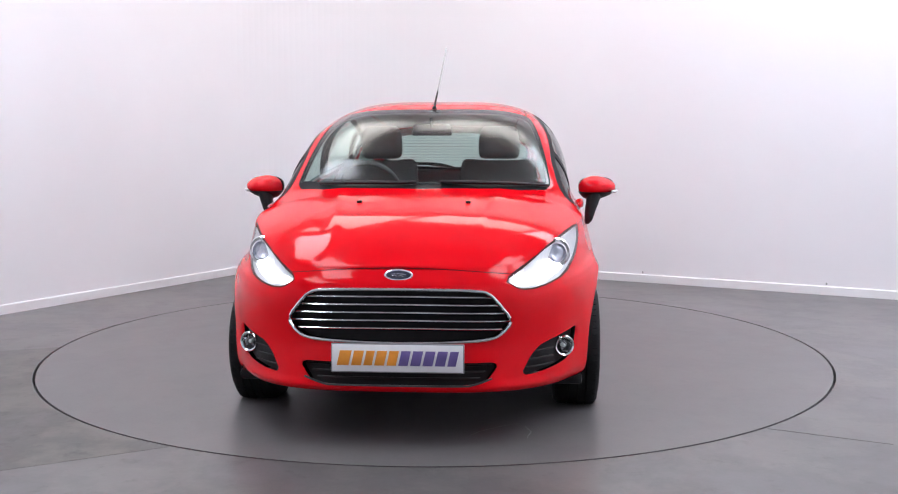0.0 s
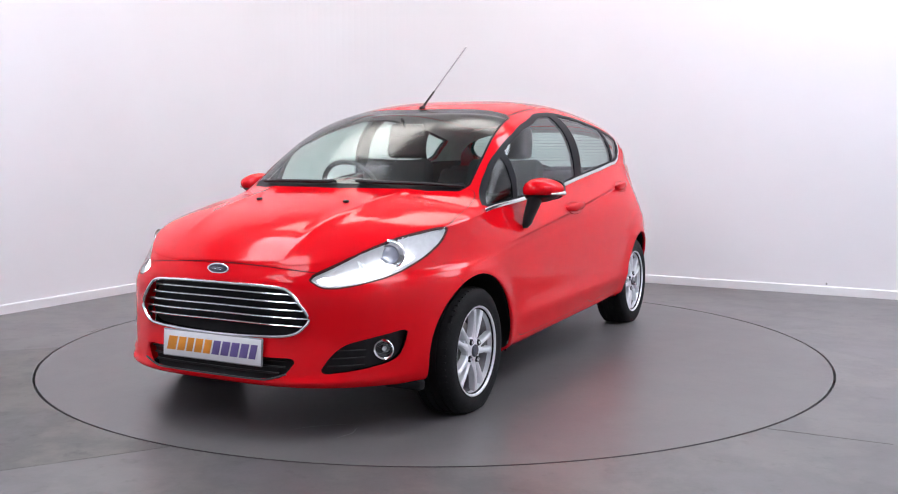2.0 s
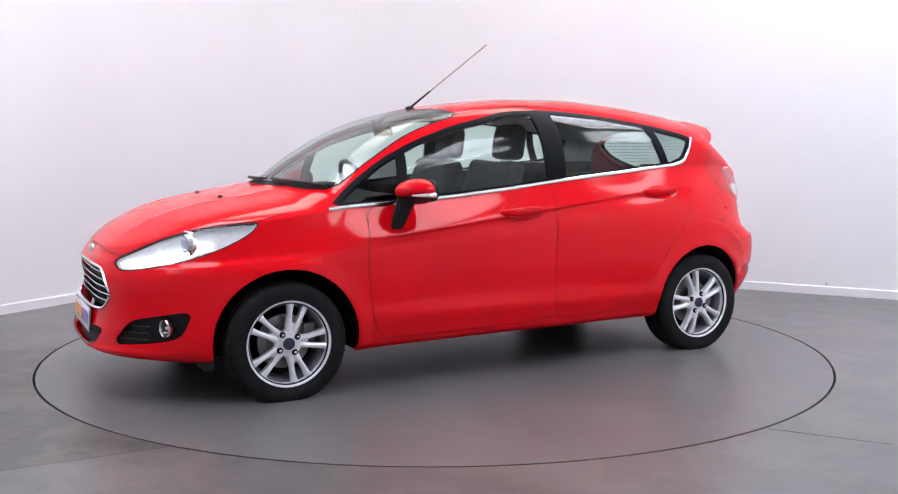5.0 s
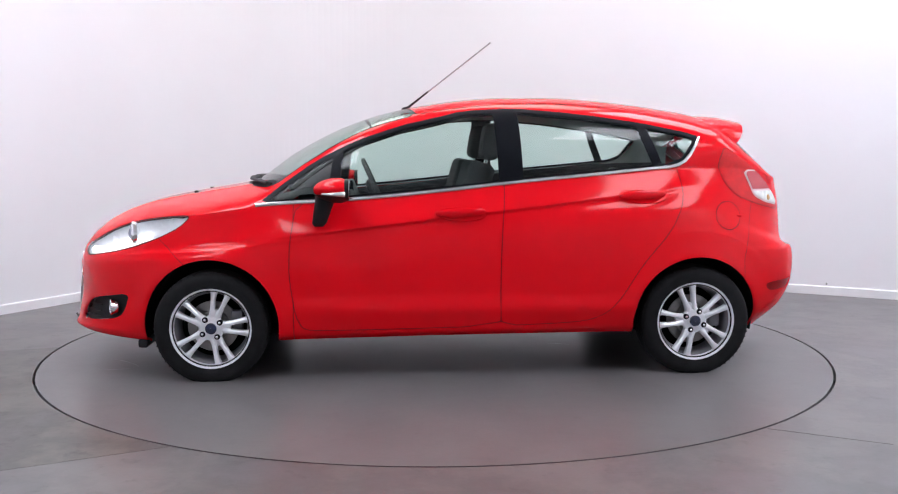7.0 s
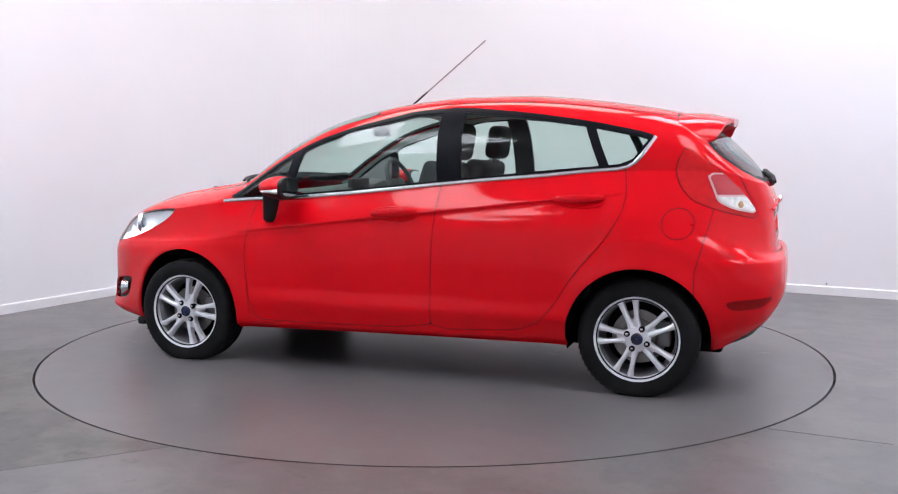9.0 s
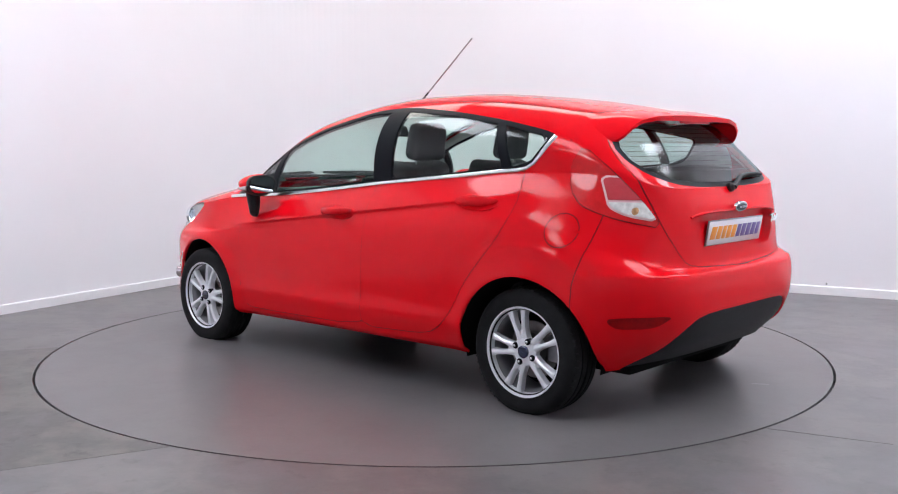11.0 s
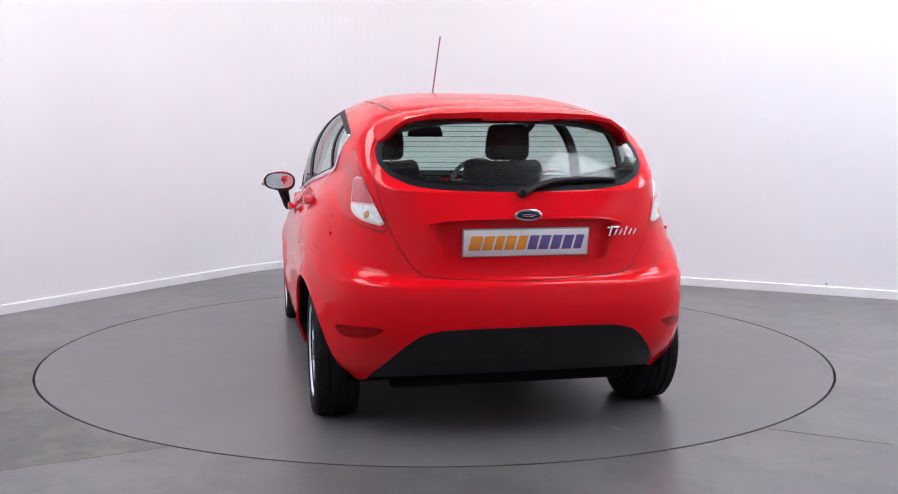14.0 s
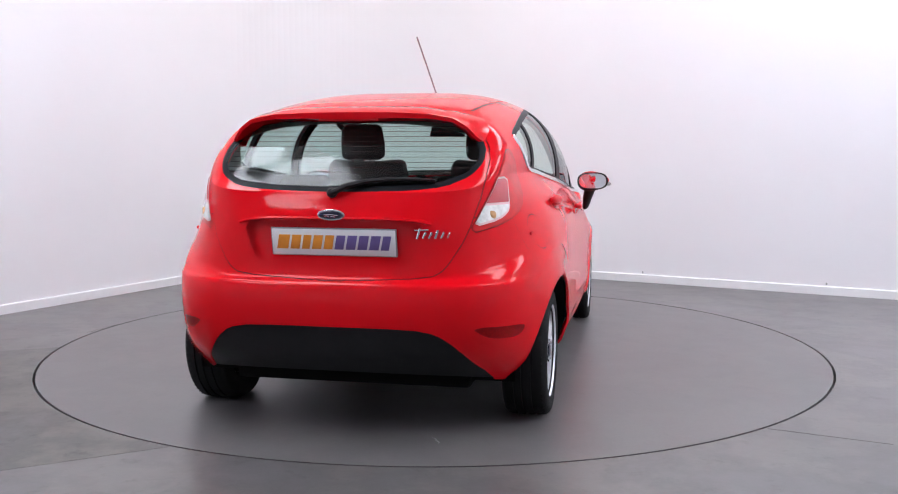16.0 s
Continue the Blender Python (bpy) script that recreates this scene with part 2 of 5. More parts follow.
def room():
    pts = room_outline()
    n = len(pts)
    inner, outer = pts, offset_outline(pts, -0.12)
    runs = [("wall_east", [0, 1]), ("wall_corner", list(range(1, n - 2))), ("wall_west", [n - 3, n - 2]),
            ("wall_back", [n - 2, n - 1]), ("wall_side", [n - 1, 0])]
    for name, ids in runs:
        v, f = [], []
        for i in ids:
            for q in (inner[i], outer[i]):
                v += [(q.x, q.y, 0.0), (q.x, q.y, ROOM_H)]
        for k in range(len(ids) - 1):
            o = 4 * k
            f += [(o, o + 4, o + 5, o + 1), (o + 2, o + 3, o + 7, o + 6), (o + 1, o + 5, o + 7, o + 3), (o, o + 2, o + 6, o + 4)]
        o = 4 * (len(ids) - 1)
        f += [(0, 1, 3, 2), (o, o + 2, o + 3, o + 1)]
        tagged(piece(name, v, f, WALL, smooth=False), "white painted studio wall", kind="structure")
        # skirting with a small rounded top
        prof = [(0.0, 0.0), (0.016, 0.0), (0.016, 0.062), (0.012, 0.068), (0.0, 0.070)]
        off = [offset_outline(pts, 0.0005 + d) for d, _ in prof]
        v, f = [], []
        for i in ids:
            v += [(off[j][i].x, off[j][i].y, prof[j][1] + 0.0005) for j in range(len(prof))]
        m = len(prof)
        for k in range(len(ids) - 1):
            f += [(m * k + j, m * k + j + 1, m * (k + 1) + j + 1, m * (k + 1) + j) for j in range(m - 1)]
        tagged(piece("baseboard", v, f, SKIRT, smooth=False), "white gloss skirting board along the wall", kind="structure")
    # small dark knocks in the paint just above the skirting
    for along, high in ((4.963, 0.088), (3.455, 0.086)):
        p = CORNER + RIGHT_DIR * along
        bm = box_bm(0.012, 0.003, 0.018, 0.001)
        bm.transform(Matrix.Translation((p.x, p.y, high)) @ Matrix.Rotation(math.atan2(RIGHT_DIR.y, RIGHT_DIR.x), 4, "Z"))
        tagged(part("wall_mark", bm, SCUFF), "small dark knock in the wall paint", kind="structure")
    big = offset_outline(pts, -0.12)
    v = [(p.x, p.y, ROOM_H) for p in big] + [(p.x, p.y, ROOM_H + 0.1) for p in big]
    f = [tuple(range(n)), tuple(range(2 * n - 1, n - 1, -1))] + [(i, i + n, (i + 1) % n + n, (i + 1) % n) for i in range(n)]
    tagged(piece("ceiling", v, f, CEIL, smooth=False), "plain white ceiling", kind="structure")


RING = 2.218


def floor_and_table():
    """The floor is one sheet with a round opening, a dark shaft ring below it, and the turning disc in it."""
    n = 160
    hole = RING + 0.006
    outline = offset_outline(room_outline(), -0.12)
    bm = bmesh.new()
    ring = [bm.verts.new((hole * math.cos(2 * math.pi * i / n), hole * math.sin(2 * math.pi * i / n), 0)) for i in range(n)]
    low = [bm.verts.new((v.co.x, v.co.y, -0.05)) for v in ring]
    far = []
    for i in range(n):
        d = Vector((math.cos(2 * math.pi * i / n), math.sin(2 * math.pi * i / n)))
        best = 40.0
        for a, b in zip(outline, outline[1:] + outline[:1]):
            e = b - a
            den = d.x * e.y - d.y * e.x
            if abs(den) > 1e-9:
                t, u = (a.x * e.y - a.y * e.x) / den, (a.x * d.y - a.y * d.x) / den
                if t > 0 and -1e-6 <= u <= 1 + 1e-6:
                    best = min(best, t)
        far.append(bm.verts.new((d.x * best, d.y * best, 0)))
    for i in range(n):
        j = (i + 1) % n
        bm.faces.new((ring[i], far[i], far[j], ring[j]))
        bm.faces.new((low[i], ring[i], ring[j], low[j]))
    ob = part("floor", bm, FLOOR, smooth=False)
    tagged(ob, "grey painted concrete floor with worn patches", kind="structure")
    bm = bmesh.new()
    a = [bm.verts.new(((RING - 0.02) * math.cos(2 * math.pi * i / n), (RING - 0.02) * math.sin(2 * math.pi * i / n), -0.05)) for i in range(n)]
    b = [bm.verts.new(((hole + 0.02) * math.cos(2 * math.pi * i / n), (hole + 0.02) * math.sin(2 * math.pi * i / n), -0.05)) for i in range(n)]
    for i in range(n):
        bm.faces.new((a[i], b[i], b[(i + 1) % n], a[(i + 1) % n]))
    tagged(part("floor_gap", bm, GAP_DARK, smooth=False), "dark gap round the turntable", kind="structure")
    table = new("turntable")
    tagged(table, "round grey turntable flush with the studio floor", "turntable")
    bm = bmesh.new()
    r = RING - 0.007
    top = [bm.verts.new((r * math.cos(2 * math.pi * i / n), r * math.sin(2 * math.pi * i / n), 0)) for i in range(n)]
    bot = [bm.verts.new((v.co.x, v.co.y, -0.045)) for v in top]
    bm.faces.new(top)
    bm.faces.new(list(reversed(bot)))
    for i in range(n):
        bm.faces.new((top[i], bot[i], bot[(i + 1) % n], top[(i + 1) % n]))
    part("disc", bm, DISC_FLOOR, table, smooth=False)
    # pale scuffs on the paint
    for a, b, bend, w in (((1.835, 0.274), (1.63, 0.485), 0.03, 0.005), ((1.833, 0.516), (1.662, 0.511), -0.015, 0.006),
                          ((-0.664, 0.013), (-0.793, 0.064), 0.02, 0.012), ((-1.813, -0.378), (-1.89, -0.422), 0.01, 0.010)):
        a, b = Vector(a), Vector(b)
        side = Vector((-(b - a).y, (b - a).x)).normalized()
        bm = bmesh.new()
        rails = [[], []]
        for i in range(9):
            t = i / 8
            c = a.lerp(b, t) + side * bend * math.sin(math.pi * t) + side * 0.004 * math.sin(9 * t)
            h = w * (0.25 + 0.75 * math.sin(math.pi * t)) / 2
            for k, e in enumerate((-1, 1)):
                rails[k].append(bm.verts.new((c.x + side.x * h * e, c.y + side.y * h * e, 0.0006)))
        for i in range(8):
            bm.faces.new((rails[0][i], rails[0][i + 1], rails[1][i + 1], rails[1][i]))
        part("scuff_mark", bm, SCUFF, table, "pale scuff on the paint", smooth=False)
    return table


def ceiling_lights():
    """Framed panels hang in a row along the two walls, with more over the camera's side of the room."""
    def build(material, label):
        ob = new("ceiling_light")
        tagged(ob, label, "ceiling light", "ceiling lights")
        part("frame", box_bm(1.06, 2.06, 0.08, 0.01, (0, 0, 0.05)), FRAME_WHITE, ob)
        part("diffuser", box_bm(1.0, 2.0, 0.02, 0.004, (0, 0, -0.002)), material, ob)
        return ob

    z = ROOM_H - 0.094
    rows = ((WARM_LIGHT, "white ceiling light with a warm glowing diffuser", [(-1.20, 2.0, -29.5), (0.75, 2.0, 60.8)]),
            (PANEL_LIGHT, "white ceiling light with a cool glowing diffuser",
             [(-2.2, -0.3, -29.5), (2.65, 0.8, 60.8), (-1.9, -2.5, 0), (2.1, -2.3, 0), (-3.2, -3.9, 0), (3.5, -3.2, 0), (4.6, -0.6, 60.8)]))
    for material, label, spots in rows:
        first = build(material, label)
        first.matrix_basis = pose(spots[0][0], spots[0][1], z, 0, 0, spots[0][2])
        for x, y, turn in spots[1:]:
            copy_thing(first, pose(x, y, z, 0, 0, turn))


STRIP_A, STRIP_B = 181.3, 241.8
STRIP_FAR = [(-3.086, -2.997), (-3.081, -0.37)]
JOINTS = [((1.393, -1.745), (1.82, -1.97)), ((-2.223, 0.40), (-2.12, 0.69))]


def floor_marks():
    """A darker repaired strip of concrete beside the turntable, and fine joints in the floor."""
    def sheet_on_floor(name, pts, z, material, label):
        n = len(pts)
        v = [(x, y, z) for x, y in pts] + [(x, y, 0.0002) for x, y in pts]
        f = [tuple(range(n))] + [(i, i + n, (i + 1) % n + n, (i + 1) % n) for i in range(n)]
        tagged(piece(name, v, f, material, smooth=False), label, kind="structure")

    arc = [((RING + 0.012) * math.cos(a), (RING + 0.012) * math.sin(a)) for a in np.linspace(radians(STRIP_A), radians(STRIP_B), 30)]
    sheet_on_floor("floor_patch", arc + STRIP_FAR, 0.0008, FLOOR_DARK, "darker stained strip of old concrete floor")
    for a, b in JOINTS:
        d = Vector((b[0] - a[0], b[1] - a[1])).normalized() * 0.0025
        sheet_on_floor("floor_joint", [(a[0] - d.y, a[1] + d.x), (b[0] - d.y, b[1] + d.x), (b[0] + d.y, b[1] - d.x), (a[0] + d.y, a[1] - d.x)], 0.0012, FLOOR_DARK, "fine dark joint in the floor")


floor_marks()
room()
turntable = floor_and_table()
ceiling_lights()


# ---- the car body: smooth surfaces, cut into panels ----
# x forward from the middle of the wheelbase, y to the car's left, z up from the floor
LEVELS = [  # nose x, tail x, squareness of nose and tail, half widths, heights
    (1.97, -1.78, 3.6, 4.5, [(2.0, 0.78), (1.2, 0.80), (0.0, 0.80), (-1.8, 0.78)],
     [(2.0, 0.215), (1.8, 0.198), (1.55, 0.180), (0.95, 0.20), (-0.9, 0.222), (-1.5, 0.21), (-1.8, 0.26)]),
    (2.055, -1.85, 3.6, 5.2, [(2.0, 0.84), (1.4, 0.865), (0.9, 0.845), (0.0, 0.84), (-1.8, 0.82)],
     [(2.06, 0.238), (1.6, 0.228), (0.9, 0.25), (-0.7, 0.27), (-1.4, 0.29), (-1.86, 0.35)]),
    (2.03, -1.900, 3.6, 5.2, [(2.0, 0.86), (1.4, 0.885), (0.9, 0.86), (0.0, 0.848), (-1.2, 0.862), (-1.8, 0.845)],
     [(2.04, 0.40), (1.2, 0.43), (-1.2, 0.46), (-1.9, 0.47)]),
    (2.025, -1.900, 3.6, 5.2, [(2.0, 0.86), (1.4, 0.885), (0.9, 0.862), (0.0, 0.85), (-1.2, 0.864), (-1.8, 0.845)],
     [(2.04, 0.55), (1.2, 0.60), (0.0, 0.65), (-1.2, 0.70), (-1.9, 0.62)]),
    (2.02, -1.868, 3.55, 4.5, [(2.0, 0.845), (1.4, 0.872), (0.9, 0.856), (0.0, 0.848), (-1.2, 0.848), (-1.8, 0.83)],
     [(2.03, 0.605), (1.2, 0.66), (0.0, 0.76), (-1.2, 0.84), (-1.9, 0.672)]),
    (2.01, -1.85, 3.5, 4.4, [(2.0, 0.82), (1.2, 0.845), (0.77, 0.84), (0.0, 0.832), (-1.0, 0.80), (-1.8, 0.79)],
     [(2.02, 0.645), (1.7, 0.67), (1.2, 0.70), (0.77, 0.75), (-0.26, 0.865), (-1.16, 0.95), (-1.85, 0.87)]),
    (1.975, -1.80, 3.5, 7.0, [(2.0, 0.78), (1.2, 0.81), (0.9, 0.765), (0.0, 0.76), (-1.2, 0.70), (-1.8, 0.67)],
     [(1.98, 0.695), (1.84, 0.725), (1.7, 0.775), (1.32, 0.835), (1.02, 0.875), (0.55, 0.905), (0.08, 0.948), (-0.25, 0.985),
      (-0.74, 1.03), (-1.137, 1.066), (-1.45, 1.07), (-1.8, 1.0)]),
]
CENTRE = [(2.0, 0.695), (1.95, 0.73), (1.88, 0.785), (1.8, 0.827), (1.65, 0.882), (1.47, 0.922), (1.3, 0.952), (1.18, 0.972), (1.11, 0.988), (0.87, 1.145),
          (0.646, 1.265), (0.425, 1.348), (0.27, 1.386), (0.135, 1.412), (-0.08, 1.440), (-0.29, 1.453), (-0.62, 1.452),
          (-0.94, 1.424), (-1.16, 1.394), (-1.36, 1.358), (-1.47, 1.325), (-1.52, 1.29), (-1.62, 1.20), (-1.72, 1.10), (-1.8, 1.0)]
SWEEP = [(1.98, 0.0), (1.9, 0.005), (1.5, 0.05), (1.0, 0.16), (0.7, 0.15), (0.2, 0.06), (-0.1, 0.0), (-1.2, 0.0), (-1.5, -0.05), (-1.7, -0.05), (-1.8, 0.0)]
NU, NL, NT = 320, 98, 60
HUB_X, HUB_Z, FRONT_ARCH, REAR_ARCH = 1.2445, 0.277, 0.342, 0.338


def plan(level, n):
    """Half an outline from the nose round the left side to the tail, as n points."""
    xf, xr, pf, pr, wide, high = level
    a = np.linspace(0, math.pi / 2, 400)
    fx, fy = xf * np.cos(a) ** (2 / pf), np.sin(a) ** (2 / pf)
    rx, ry = xr * np.sin(a) ** (2 / pr), np.cos(a) ** (2 / pr)
    x, y = np.concatenate([fx, rx[1:]]), np.concatenate([fy, ry[1:]])
    y = y * spline(wide, x)
    s = np.concatenate([[0], np.cumsum(np.hypot(np.diff(x), np.diff(y)))])
    t = np.linspace(0, s[-1], n)
    x, y = np.interp(t, s, x), np.interp(t, s, y)
    y[0] = y[-1] = 0.0
    return np.stack([x, y, spline(high, x)], 1)


def through_levels(rows, n):
    """A smooth surface through the level lines."""
    k = len(rows)
    rows = np.array(rows)
    tang = np.zeros_like(rows)
    tang[1:-1] = (rows[2:] - rows[:-2]) / 2
    tang[0], tang[-1] = rows[1] - rows[0], (rows[-1] - rows[-2])
    out = []
    for v in np.linspace(0, k - 1, n):
        i = min(int(v), k - 2)
        t = v - i
        out.append((1 + 2 * t) * (1 - t) ** 2 * rows[i] + t * (1 - t) ** 2 * tang[i]
                   + t * t * (3 - 2 * t) * rows[i + 1] + t * t * (t - 1) * tang[i + 1])
    return np.array(out)


def upper_rows(belt):
    xb, yb, zb = belt[:, 0], belt[:, 1], belt[:, 2]
    off = spline(SWEEP, xb)
    zc = np.maximum(spline(CENTRE, xb + off), zb)
    soft = np.clip((1.10 - xb) / 0.28, 0, 1)
    soft = soft * soft * (3 - 2 * soft)
    m, n = 2.6 + 1.1 * soft, 1.35 + 1.05 * soft
    pillar = np.exp(-((xb - 0.58) / 0.30) ** 2)
    m = m + 1.4 * pillar
    rows = []
    for q in np.linspace(0, 1, NT):
        f = q * math.pi / 2
        c, s = max(0.0, math.cos(f)), math.sin(f)
        ky, kz = c ** (2 / m), s ** (2 / n)
        rows.append(np.stack([xb + off * (1 - ky ** 2), yb * ky, zb + (zc - zb) * kz], 1))
    return np.array(rows)


class Sheet:
    """Vertices, normals and polygons that can be split along a line where a function is zero."""

    def __init__(self, v, n, f):
        self.v, self.n, self.f = v, n, f

    def split(self, d):
        """Parts with d below and above zero; d: one value per vertex."""
        v, n, made = list(self.v), list(self.n), {}
        low, high = [], []
        neg = d < 0

        def cut(a, b):
            key = (a, b) if a < b else (b, a)
            if key not in made:
                t = d[key[0]] / (d[key[0]] - d[key[1]])
                made[key] = len(v)
                v.append(self.v[key[0]] * (1 - t) + self.v[key[1]] * t)
                n.append(self.n[key[0]] * (1 - t) + self.n[key[1]] * t)
            return made[key]

        for f in self.f:
            s = [neg[i] for i in f]
            if all(s):
                low.append(f)
            elif not any(s):
                high.append(f)
            else:
                lo, hi = [], []
                for k, a in enumerate(f):
                    b = f[(k + 1) % len(f)]
                    (lo if neg[a] else hi).append(a)
                    if neg[a] != neg[b]:
                        c = cut(a, b)
                        lo.append(c)
                        hi.append(c)
                if len(lo) > 2:
                    low.append(tuple(lo))
                if len(hi) > 2:
                    high.append(tuple(hi))
        v, n = np.array(v), np.array(n)
        return Sheet(v, n, low).packed(), Sheet(v, n, high).packed()

    def packed(self):
        used = sorted({i for f in self.f for i in f})
        if not used:
            return Sheet(np.zeros((0, 3)), np.zeros((0, 3)), [])
        new_id = {o: i for i, o in enumerate(used)}
        return Sheet(self.v[used], self.n[used], [tuple(new_id[i] for i in f) for f in self.f])

    def pick(self, fn):
        """Splits by a function of the vertex array."""
        if not self.f:
            return self, self
        return self.split(fn(self.v))

    def joined(self, *others):
        v, n, f = [self.v], [self.n], list(self.f)
        o = len(self.v)
        for s in others:
            f += [tuple(i + o for i in g) for g in s.f]
            v.append(s.v)
            n.append(s.n)
            o += len(s.v)
        return Sheet(np.concatenate(v), np.concatenate(n), f)

    def mirrored(self):
        k = np.array([1, -1, 1])
        return Sheet(self.v * k, self.n * k, [tuple(reversed(f)) for f in self.f])

    def pushed(self, d):
        return Sheet(self.v + self.n * (d[:, None] if hasattr(d, "shape") else d), self.n, self.f)

    def rim(self):
        """Edges that belong to one polygon only."""
        seen = {}
        for f in self.f:
            for k, a in enumerate(f):
                b = f[(k + 1) % len(f)]
                if (b, a) in seen:
                    del seen[(b, a)]
                else:
                    seen[(a, b)] = 1
        return list(seen)

    def build(self, name, material, parent, label="", lip=0.012, fold=None):
        """One mesh with its edges turned inward by lip."""
        v, n, f = list(self.v), list(self.n), list(self.f)
        if lip:
            dup, inn = {}, {}
            for a, b in self.rim():
                for i in (a, b):
                    if i not in dup:
                        side = self.n[i]
                        dup[i] = len(v)
                        v.append(self.v[i])
                        n.append(side)
                        inn[i] = len(v)
                        v.append(self.v[i] - side * lip)
                        n.append(side)
                f.append((dup[b], dup[a], inn[a], inn[b]))
        nn = np.array(n)
        nn /= np.linalg.norm(nn, axis=1)[:, None] + 1e-9
        return piece(name, v, f, material, parent, label, True, nn)


def grid_sheet(rows):
    """A sheet from a grid of points, with normals from its own slopes."""
    r, c, _ = rows.shape
    du, dv = np.gradient(rows, axis=1), np.gradient(rows, axis=0)
    nrm = np.cross(du, dv)
    ln = np.linalg.norm(nrm, axis=2, keepdims=True)
    nrm = np.where(ln > 1e-9, nrm / np.maximum(ln, 1e-9), 0)
    f = []
    for i in range(r - 1):
        for j in range(c - 1):
            f.append((i * c + j, i * c + j + 1, (i + 1) * c + j + 1, (i + 1) * c + j))
    return Sheet(rows.reshape(-1, 3), nrm.reshape(-1, 3), f)


def body_sheets():
    lines = [plan(l, NU) for l in LEVELS]
    low = through_levels(lines, NL)
    up = upper_rows(lines[-1])
    # the surface turns round the nose: one normal field over both
    allr = np.concatenate([low, up[1:]])
    for hx, rad in ((HUB_X, FRONT_ARCH), (-HUB_X, REAR_ARCH)):
        r = np.hypot(allr[:, :, 0] - hx, allr[:, :, 2] - HUB_Z)
        lift = 0.014 * np.exp(-((r - rad) / 0.055) ** 2) * (allr[:, :, 1] > 0.5) * (allr[:, :, 2] > 0.2)
        allr[:, :, 1] += lift
    # two soft ridges run back along the bonnet, and the crease below the handles is hollowed
    x, y, z = allr[:, :, 0], allr[:, :, 1], allr[:, :, 2]
    hood = np.clip((x - 1.05) / 0.1, 0, 1) * np.clip((1.95 - x) / 0.2, 0, 1) * (z > 0.68)
    ridge = 0.30 + 0.10 * (1.9 - x)
    allr[:, :, 2] += 0.0065 * hood * np.exp(-((y - ridge) / 0.034) ** 2)
    door = np.clip((0.95 - x) / 0.3, 0, 1) * np.clip((x + 1.25) / 0.4, 0, 1) * (y > 0.7)
    below = np.maximum(0.830 - 0.115 * x - z, 0)
    allr[:, :, 1] -= 0.021 * door * (1 - np.exp(-below / 0.012)) * np.exp(-below / 0.11)
    # a ridge over the rear arch, the ledge of the rear bumper and the lip of the front one
    r = np.hypot(x + HUB_X, z - HUB_Z)
    hip = np.clip((z - 0.45) / 0.15, 0, 1) * np.clip((x + 1.75) / 0.2, 0, 1) * np.clip((-0.85 - x) / 0.2, 0, 1) * (y > 0.5)
    over = np.maximum(r - (REAR_ARCH + 0.135), 0)
    allr[:, :, 1] -= 0.008 * hip * (1 - np.exp(-over / 0.02)) * np.exp(-over / 0.10)
    tail_end = np.clip((-x - 1.42) / 0.22, 0, 1)
    above = np.maximum(z - 0.648, 0)
    allr[:, :, 0] += 0.020 * tail_end * (1 - np.exp(-above / 0.008)) * np.exp(-above / 0.12)
    nose = np.clip((x - 1.6) / 0.25, 0, 1)
    allr[:, :, 0] += 0.014 * nose * np.exp(-((z - 0.243) / 0.016) ** 2)
    allr[:, :, 1] += 0.012 * door * np.exp(-((z - 0.36) / 0.05) ** 2)
    sheet = grid_sheet(allr)
    out = np.sign((sheet.n * (sheet.v - np.array([0, 0, 0.6]))).sum(1))
    if np.median(out) < 0:
        sheet = Sheet(sheet.v, -sheet.n, [tuple(reversed(f)) for f in sheet.f])
    # normals on the middle plane lie in it
    mid = np.abs(sheet.v[:, 1]) < 1e-6
    sheet.n[mid, 1] = 0
    # the middle top row and the nose are degenerate: give them a safe normal
    bad = np.linalg.norm(sheet.n, axis=1) < 0.5
    sheet.n[bad] = np.array([0, 0, 1.0])
    return sheet


# ---- cutting helpers ----
def poly_dist(p, poly):
    """Signed distance of 2D points to a polygon, negative inside."""
    poly = np.array(poly)
    best = np.full(len(p), 1e9)
    inside = np.zeros(len(p), bool)
    for a, b in zip(poly, np.roll(poly, -1, 0)):
        e = b - a
        w = p - a
        t = np.clip((w @ e) / (e @ e), 0, 1)
        best = np.minimum(best, np.hypot(*(w - t[:, None] * e).T))
        cross = (a[1] > p[:, 1]) != (b[1] > p[:, 1])
        with np.errstate(divide="ignore", invalid="ignore"):
            inside ^= cross & (p[:, 0] < (b[0] - a[0]) * (p[:, 1] - a[1]) / (b[1] - a[1]) + a[0])
    return np.where(inside, -best, best)


def rounded(poly, k=2):
    """Softens the corners of a polygon."""
    p = [np.array(q, float) for q in poly]
    for _ in range(k):
        q = []
        for a, b in zip(p, p[1:] + p[:1]):
            q += [a * 0.8 + b * 0.2, a * 0.2 + b * 0.8]
        p = q
    return [tuple(q) for q in p]


def side_cut(poly, y_min=0.45, soft=1):
    q = rounded(poly, soft) if soft else poly
    return lambda v: np.maximum(poly_dist(v[:, [0, 2]], q), y_min - v[:, 1])


def top_cut(poly, z_min):
    return lambda v: np.maximum(poly_dist(v[:, [0, 1]], poly), z_min - v[:, 2])


